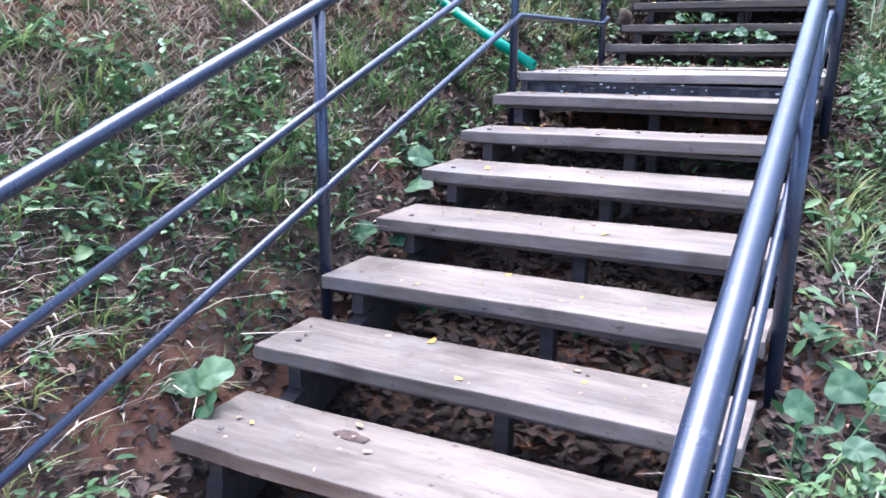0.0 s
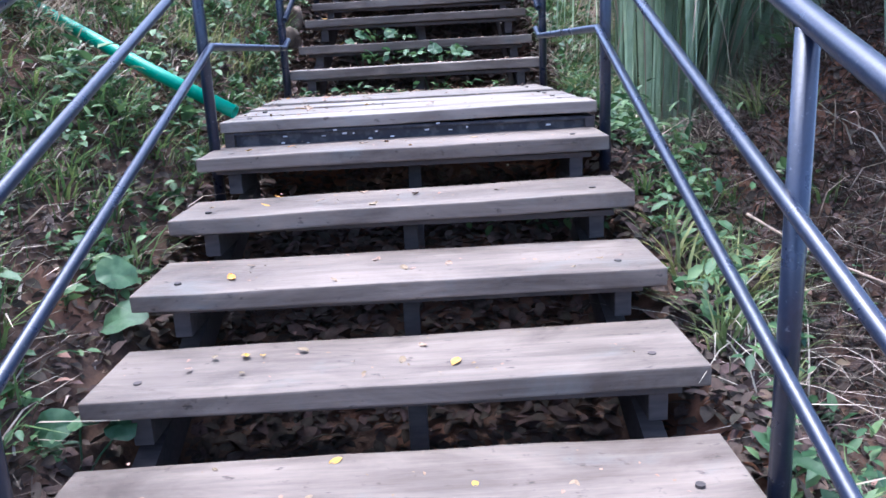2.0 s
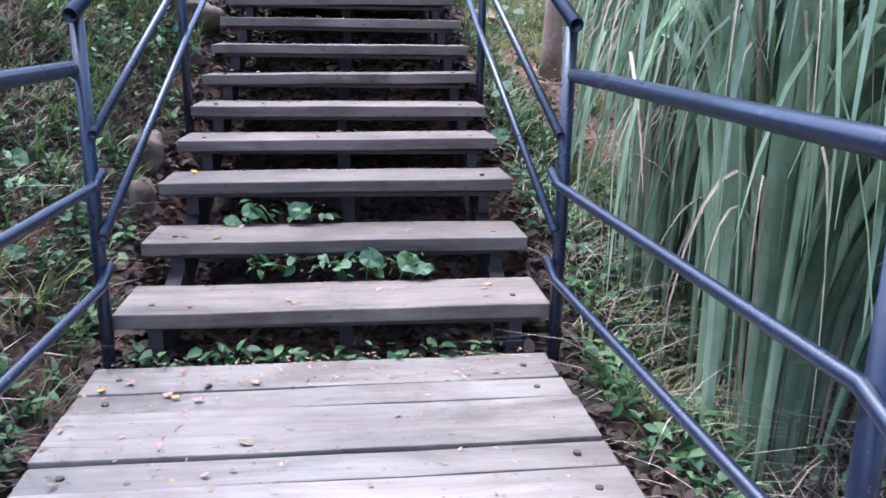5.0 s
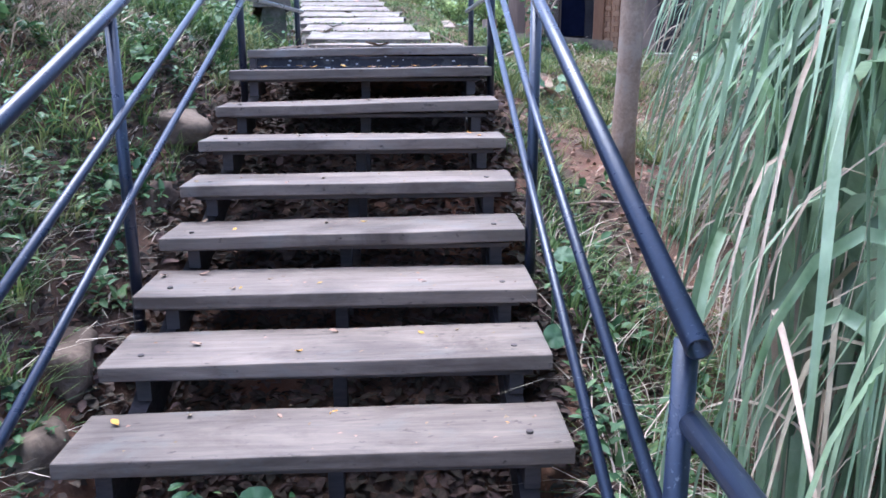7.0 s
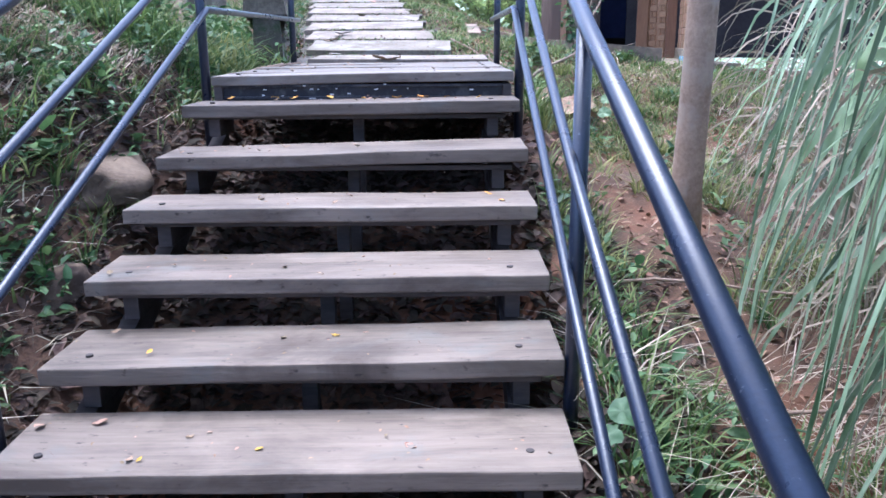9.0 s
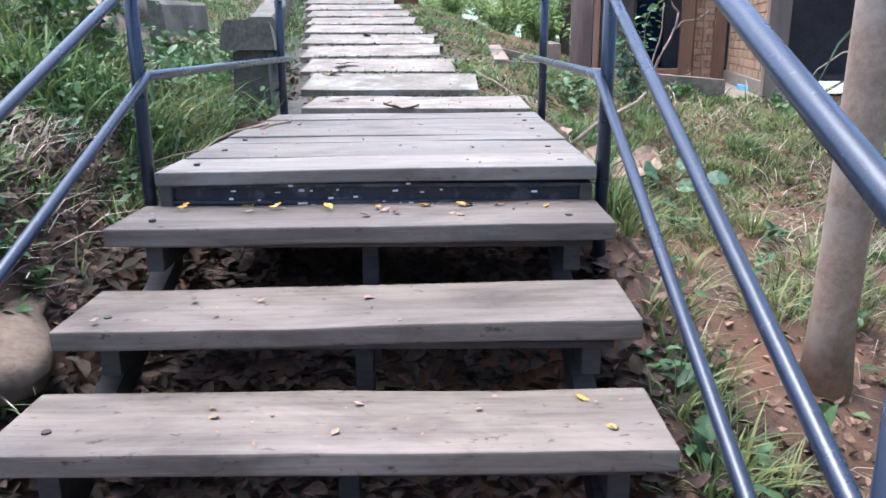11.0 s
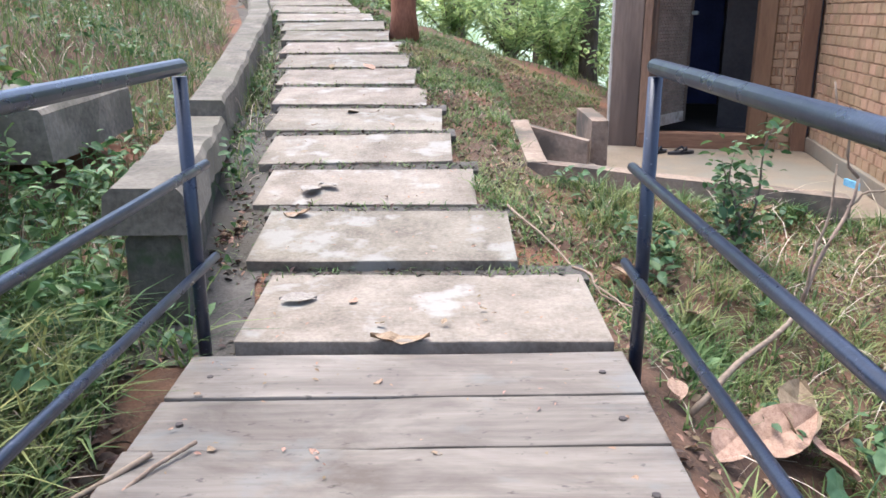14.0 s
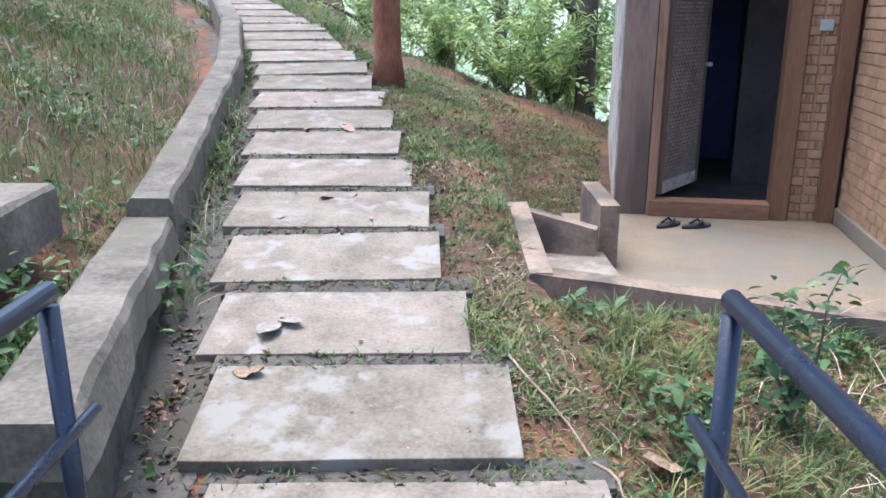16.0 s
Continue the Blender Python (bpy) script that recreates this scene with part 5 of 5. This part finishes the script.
# ---- loose things ----
pipe = tube("pipe", [(-0.70, 2.66, 1.19), (-1.05, 2.75, 1.37), (-1.9, 2.95, 1.86)], 0.029, M["green_pipe"], None, 12, hollow=0.003)
tagged(pipe, "bright green plastic pipe lying against the bank", "pipe")


def fallen_leaf(kind, seed):
    bm = bmesh.new()
    rs = np.random.RandomState(seed)
    n = 7
    mid, lft, rgt = [], [], []
    for k in range(n):
        s = k / (n - 1)
        w = 0.32 * math.sin(math.pi * min(0.98, 0.04 + s * 0.94)) ** 0.8
        z = 0.12 * math.sin(s * 3.0 + seed) + 0.06
        mid.append(bm.verts.new((s - 0.5, 0.04 * math.sin(s * 4 + seed), z)))
        lft.append(bm.verts.new((s - 0.5, w, z + 0.14 * rs.uniform(0.2, 1))))
        rgt.append(bm.verts.new((s - 0.5, -w, z + 0.14 * rs.uniform(0.2, 1))))
    for k in range(n - 1):
        bm.faces.new((mid[k], mid[k + 1], lft[k + 1], lft[k]))
        bm.faces.new((rgt[k], rgt[k + 1], mid[k + 1], mid[k]))
    me = bpy.data.meshes.new("fallen_leaf")
    bm.to_mesh(me)
    bm.free()
    me.materials.append(M[kind])
    return me


LM = {k: [fallen_leaf(k, s) for s in (1, 2, 3)] for k in ("litter_y", "litter_b", "litter_p")}


def drop_leaf(x, y, z, size, kind, rs, label="", group="leaves fallen on the stairs"):
    ob = new("fallen_leaf", LM[kind][rs.randint(3)])
    ob.matrix_basis = pose(x, y, z, rs.uniform(-8, 8), rs.uniform(-8, 8), rs.uniform(0, 360)) @ Matrix.Diagonal((size, size, size, 1))
    tagged(ob, label or ("small yellow fallen leaf on the wood" if kind == "litter_y" else "small curled brown leaf on the wood"), "fallen leaf", group)


rs = np.random.RandomState(31)
for y, z in A + B:
    for k in range(11 if (y, z) in A else 8):
        drop_leaf(rs.uniform(-0.68, 0.7), y + rs.uniform(0.04, 0.3), z + 0.002, rs.uniform(0.014, 0.042), "litter_y" if rs.uniform() < 0.2 else "litter_b", rs)
for k in range(46):
    drop_leaf(rs.uniform(-0.7, 0.7) if k % 2 else rs.uniform(-0.72, -0.3), rs.uniform(2.6, 4.05), 1.168, rs.uniform(0.012, 0.045), "litter_y" if rs.uniform() < 0.12 else "litter_b", rs)
for k in range(20):
    drop_leaf(rs.uniform(-0.6, 0.7), rs.uniform(7.85, 9.6), 2.766, rs.uniform(0.012, 0.035), "litter_b", rs)
for k in range(9):
    drop_leaf(-0.5 + 0.14 * k + rs.uniform(-0.04, 0.04), 7.70 + rs.uniform(-0.03, 0.03), 2.656, rs.uniform(0.03, 0.045), "litter_y", rs)
for i, (y, z) in enumerate(SL[:12]):
    m = float(lerp(y, MIDLINE)) if i else 0.13
    for k in range(4):
        drop_leaf(m + rs.uniform(-0.5, 0.5), y + rs.uniform(0.05, 0.42), z + 0.02, rs.uniform(0.02, 0.05), "litter_b", rs, "dry brown leaf lying on a concrete slab", "leaves fallen on the path")
for x, y, s in ((-0.42, 12.9, 0.16), (-0.28, 12.92, 0.13), (-0.5, 10.98, 0.17), (-0.42, 14.35, 0.2), (1.02, 10.6, 0.2), (0.95, 9.6, 0.14), (-0.75, 14.4, 0.12), (1.25, 10.4, 0.16)):
    drop_leaf(x, y, ground_z(x, y) + 0.045, s * 0.75, "litter_b", rs, "large curled dry brown leaf on the ground", "large dry leaves")
for x, y, s, a in ((1.36, 9.72, 0.3, 10), (1.46, 9.84, 0.28, 60), (1.5, 9.66, 0.24, 110), (1.1, 9.5, 0.2, 35)):
    ob = new("dry_leaf", LM["litter_b"][1])
    ob.matrix_basis = pose(x, y, ground_z(x, y) + 0.09, 35, -30, a) @ Matrix.Diagonal((s, s, s, 1))
    tagged(ob, "big curled dead leaf beside the upper landing", "fallen leaf", "big dead leaves")


def dead_branch():
    """A bare forked branch lying against the slope."""
    br = empty("dead_branch", (1.0, 9.62, ground_z(1.0, 9.62)))
    tagged(br, "bare forked dead branch leaning on the grassy slope", "branch")
    b = br.matrix_basis.inverted()
    for a, c, r, k in (((0.98, 9.55, ground_z(0.98, 9.55) + 0.02), (1.44, 9.86, 2.86), 0.013, 1), ((1.44, 9.86, 2.86), (1.61, 9.92, 3.3), 0.009, 2), ((1.61, 9.92, 3.3), (1.5, 9.95, 3.62), 0.006, 3),
                       ((1.44, 9.86, 2.86), (1.52, 9.9, 3.35), 0.006, 4), ((1.58, 9.91, 3.2), (1.8, 9.9, 3.32), 0.005, 5)):
        q = tube("twig", bent(a, c, 7, 0.04, k + 70), r, M["root"], br, 7, r * 0.6)
        q.matrix_basis = b


dead_branch()
scrap = part("cloth_scrap", bm_box(bmesh.new(), (-0.15, -0.012, 0.0), (0.15, 0.012, 0.05), 0.005, 0.012, 8), mat("pale_blue_cloth", (0.1, 0.28, 0.42), (0.2, 0.42, 0.58), 8, 60, 0.8, 0.2))
scrap.matrix_basis = pose(3.0, 12.5, FZ + 0.003, 0, 0, -80)
tagged(scrap, "small pale blue cloth scrap on the porch by the wall", "cloth")
for x, y, s, a in ((-0.35, 10.09, 0.14, 20), (-0.48, 11.3, 0.16, 75), (-0.40, 11.36, 0.12, 150)):
    ob = new("pale_leaf", LM["litter_p"][0])
    i = max(k for k in range(len(SL)) if SL[k][0] <= y)
    ob.matrix_basis = pose(x, y, SL[i][1] + (0.133 if i else 0.026) * (y - SL[i][0]) + 0.012, 4, -3, a) @ Matrix.Diagonal((s, s, s * 0.6, 1))
    tagged(ob, "pale torn dry leaf on a concrete slab", "fallen leaf", "torn leaves on the path")
ob = new("husk", LM["litter_b"][2])
ob.matrix_basis = pose(0.05, 9.742, 2.792, 0, 0, 4) @ Matrix.Diagonal((0.2, 0.13, 0.16, 1))
tagged(ob, "orange-brown curled husk at the edge of the planks", "fallen leaf")


def slipper(x, y, turn):
    sl = empty("slipper", (x, y, FZ))
    tagged(sl, "black rubber slipper on the porch by the door", "slipper", "pair of slippers")
    sl.matrix_basis = pose(x, y, FZ + 0.001, 0, 0, turn)
    bm = bmesh.new()
    n = 16
    lo, hi = [], []
    for k in range(n):
        a = 2 * math.pi * k / n
        px, py = 0.13 * math.cos(a), (0.045 + 0.008 * math.cos(a)) * math.sin(a)
        lo.append(bm.verts.new((px, py, 0)))
        hi.append(bm.verts.new((px, py, 0.022)))
    bm.faces.new(lo)
    bm.faces.new(hi)
    for k in range(n):
        bm.faces.new((lo[k], lo[(k + 1) % n], hi[(k + 1) % n], hi[k]))
    part("sole", bm, M["slipper"], sl)
    for s in (-1, 1):
        tube("strap", [(0.06, 0, 0.022), (0.03, s * 0.03, 0.055), (-0.03, s * 0.045, 0.02)], 0.009, M["slipper"], sl, 8)


slipper(2.02, 13.98, 35)
slipper(2.22, 13.94, 20)

for i, (a, b, r) in enumerate([((0.52, 11.1, 2.93), (1.0, 9.95, 2.66), 0.006), ((0.75, 10.5, 2.8), (1.0, 10.1, 2.7), 0.006), ((1.05, 7.2, 1.9), (2.1, 6.9, 1.95), 0.008), ((1.2, 2.0, 0.8), (1.9, 0.7, 0.5), 0.005), ((1.5, 1.6, 1.0), (1.15, 0.4, 0.4), 0.004), ((2.0, 2.4, 1.3), (2.1, 2.2, 2.0), 0.016), ((-1.6, 1.3, 1.5), (-1.1, 1.6, 0.95), 0.007), ((-0.55, 9.05, 2.775), (-1.0, 8.3, 2.62), 0.008), ((-0.45, 9.1, 2.78), (-0.98, 8.36, 2.66), 0.006), ((1.77, 2.8, 0.98), (1.74, 3.0, 1.5), 0.02), ((1.6, 2.5, 0.8), (2.05, 2.35, 1.25), 0.009), ((1.45, 2.2, 0.5), (1.62, 2.6, 1.1), 0.007), ((1.5, 6.6, 1.6), (2.6, 6.2, 1.7), 0.008)]):
    tagged(tube("stick", bent(a, b, 8, 0.06, i + 50), r, M["root"], None, 6, r * 0.5), "dry pale twig lying on the ground", "stick", "dry sticks")


# ---- broad-leaved plants beside the treads ----
def broad_plant(at, spots, size, seed, label):
    bp = empty("broad_leaf_plant", at)
    tagged(bp, label, "plant")
    for k, (dx, dy, dz) in enumerate(spots):
        s = size * (0.8 + 0.35 * ((k * 7 + seed) % 5) / 4)
        bm = bmesh.new()
        n, rings = 14, []
        c = bm.verts.new((0, 0, 0))
        for f in (0.5, 1.0):
            rings.append([bm.verts.new((f * s * 0.5 * math.cos(a) * (1 + 0.18 * math.cos(a)), f * s * 0.45 * math.sin(a), 0.16 * s * f * abs(math.sin(a)) - 0.1 * s * f * f + 0.006 * math.sin(5 * a)))
                          for a in (2 * math.pi * j / n for j in range(n))])
        for j in range(n):
            bm.faces.new((c, rings[0][j], rings[0][(j + 1) % n]))
            bm.faces.new((rings[0][j], rings[1][j], rings[1][(j + 1) % n], rings[0][(j + 1) % n]))
        lf = part("leaf", bm, M["broad"], bp, smooth=True)
        lf.matrix_basis = pose(dx, dy, dz, 38 + 14 * math.sin(k * 2.1 + seed), 18 * math.sin(k * 3.7 + seed), 40 * math.sin(k * 1.3 + seed))
        tube("stalk", bent((0, 0, -0.1), (dx, dy, dz), 5, 0.02, seed + k), 0.003, M["broad"], bp, 6)


broad_plant((-0.86, 0.1, 0.12), [(0.0, 0.0, 0.14), (0.07, 0.02, 0.18), (-0.08, 0.0, 0.13), (0.09, -0.03, 0.1)], 0.12, 1, "young plant with pale broad leaves beside the lowest treads")
broad_plant((-0.86, 1.62, 0.62), [(0.0, 0.0, 0.18), (0.03, -0.08, 0.06)], 0.13, 2, "round green leaves growing beside the stair edge")
broad_plant((-0.83, 1.12, 0.45), [(0.06, 0.0, 0.12), (0.14, 0.0, 0.09), (-0.02, -0.02, 0.1)], 0.1, 4, "yellow-green leaves under the stair edge")
broad_plant((0.12, 4.53, 1.17), [(-0.09, 0, 0.2), (0.02, 0, 0.23), (0.17, 0.0, 0.21), (0.22, -0.02, 0.19)], 0.1, 5, "fresh green leaves growing up between the treads")
broad_plant((-0.35, 4.89, 1.31), [(0.0, 0, 0.2), (0.2, 0, 0.2), (-0.08, 0, 0.16)], 0.09, 7, "dark green leaves between two treads")
broad_plant((0.88, 0.5, 0.2), [(0.0, 0, 0.2), (0.14, -0.1, 0.16), (0.2, 0.1, 0.24), (0.1, 0.2, 0.2)], 0.1, 8, "dark green broad leaves at a railing post")
broad_plant((0.95, -0.5, -0.05), [(0.1, 0, 0.25), (0.22, 0.1, 0.3), (0.02, 0.15, 0.2), (0.3, -0.1, 0.25), (0.15, 0.3, 0.3)], 0.1, 9, "large green leaves outside the lower railing")
broad_plant((0.84, 5.75, 1.75), [(0.0, 0, 0.2), (0.05, 0.06, 0.24), (-0.02, -0.2, 0.0)], 0.09, 10, "small green leaves beside the upper stair edge")
broad_plant((-0.95, 4.6, 1.35), [(-0.05, 0, 0.2), (-0.2, 0.1, 0.3), (-0.12, -0.3, 0.15), (-0.3, -0.2, 0.25), (-0.28, 0.2, 0.4)], 0.09, 11, "broad dark green leaves behind a railing post")
broad_plant((-0.95, 5.2, 1.5), [(-0.08, 0.1, 0.2), (-0.2, 0.0, 0.25), (-0.1, -0.2, 0.1)], 0.09, 13, "broad green leaves low on the shady bank")
broad_plant((1.35, 9.3, 2.3), [(0.0, 0, 0.2), (0.2, 0.1, 0.22), (0.3, -0.1, 0.18), (0.12, -0.2, 0.16)], 0.11, 14, "broad green leaves on the red slope")

# Flat lump on the tread; its dark colour stands for the shade inside a hole.
rot = blob("rot_hole", (-0.27, 0.13, 0.204), (0.065, 0.026, 0.006), M["humus_shade"], 3, "dark flat lump standing for a rotten hole in the lowest weathered tread", "hole", -8, 0.5)
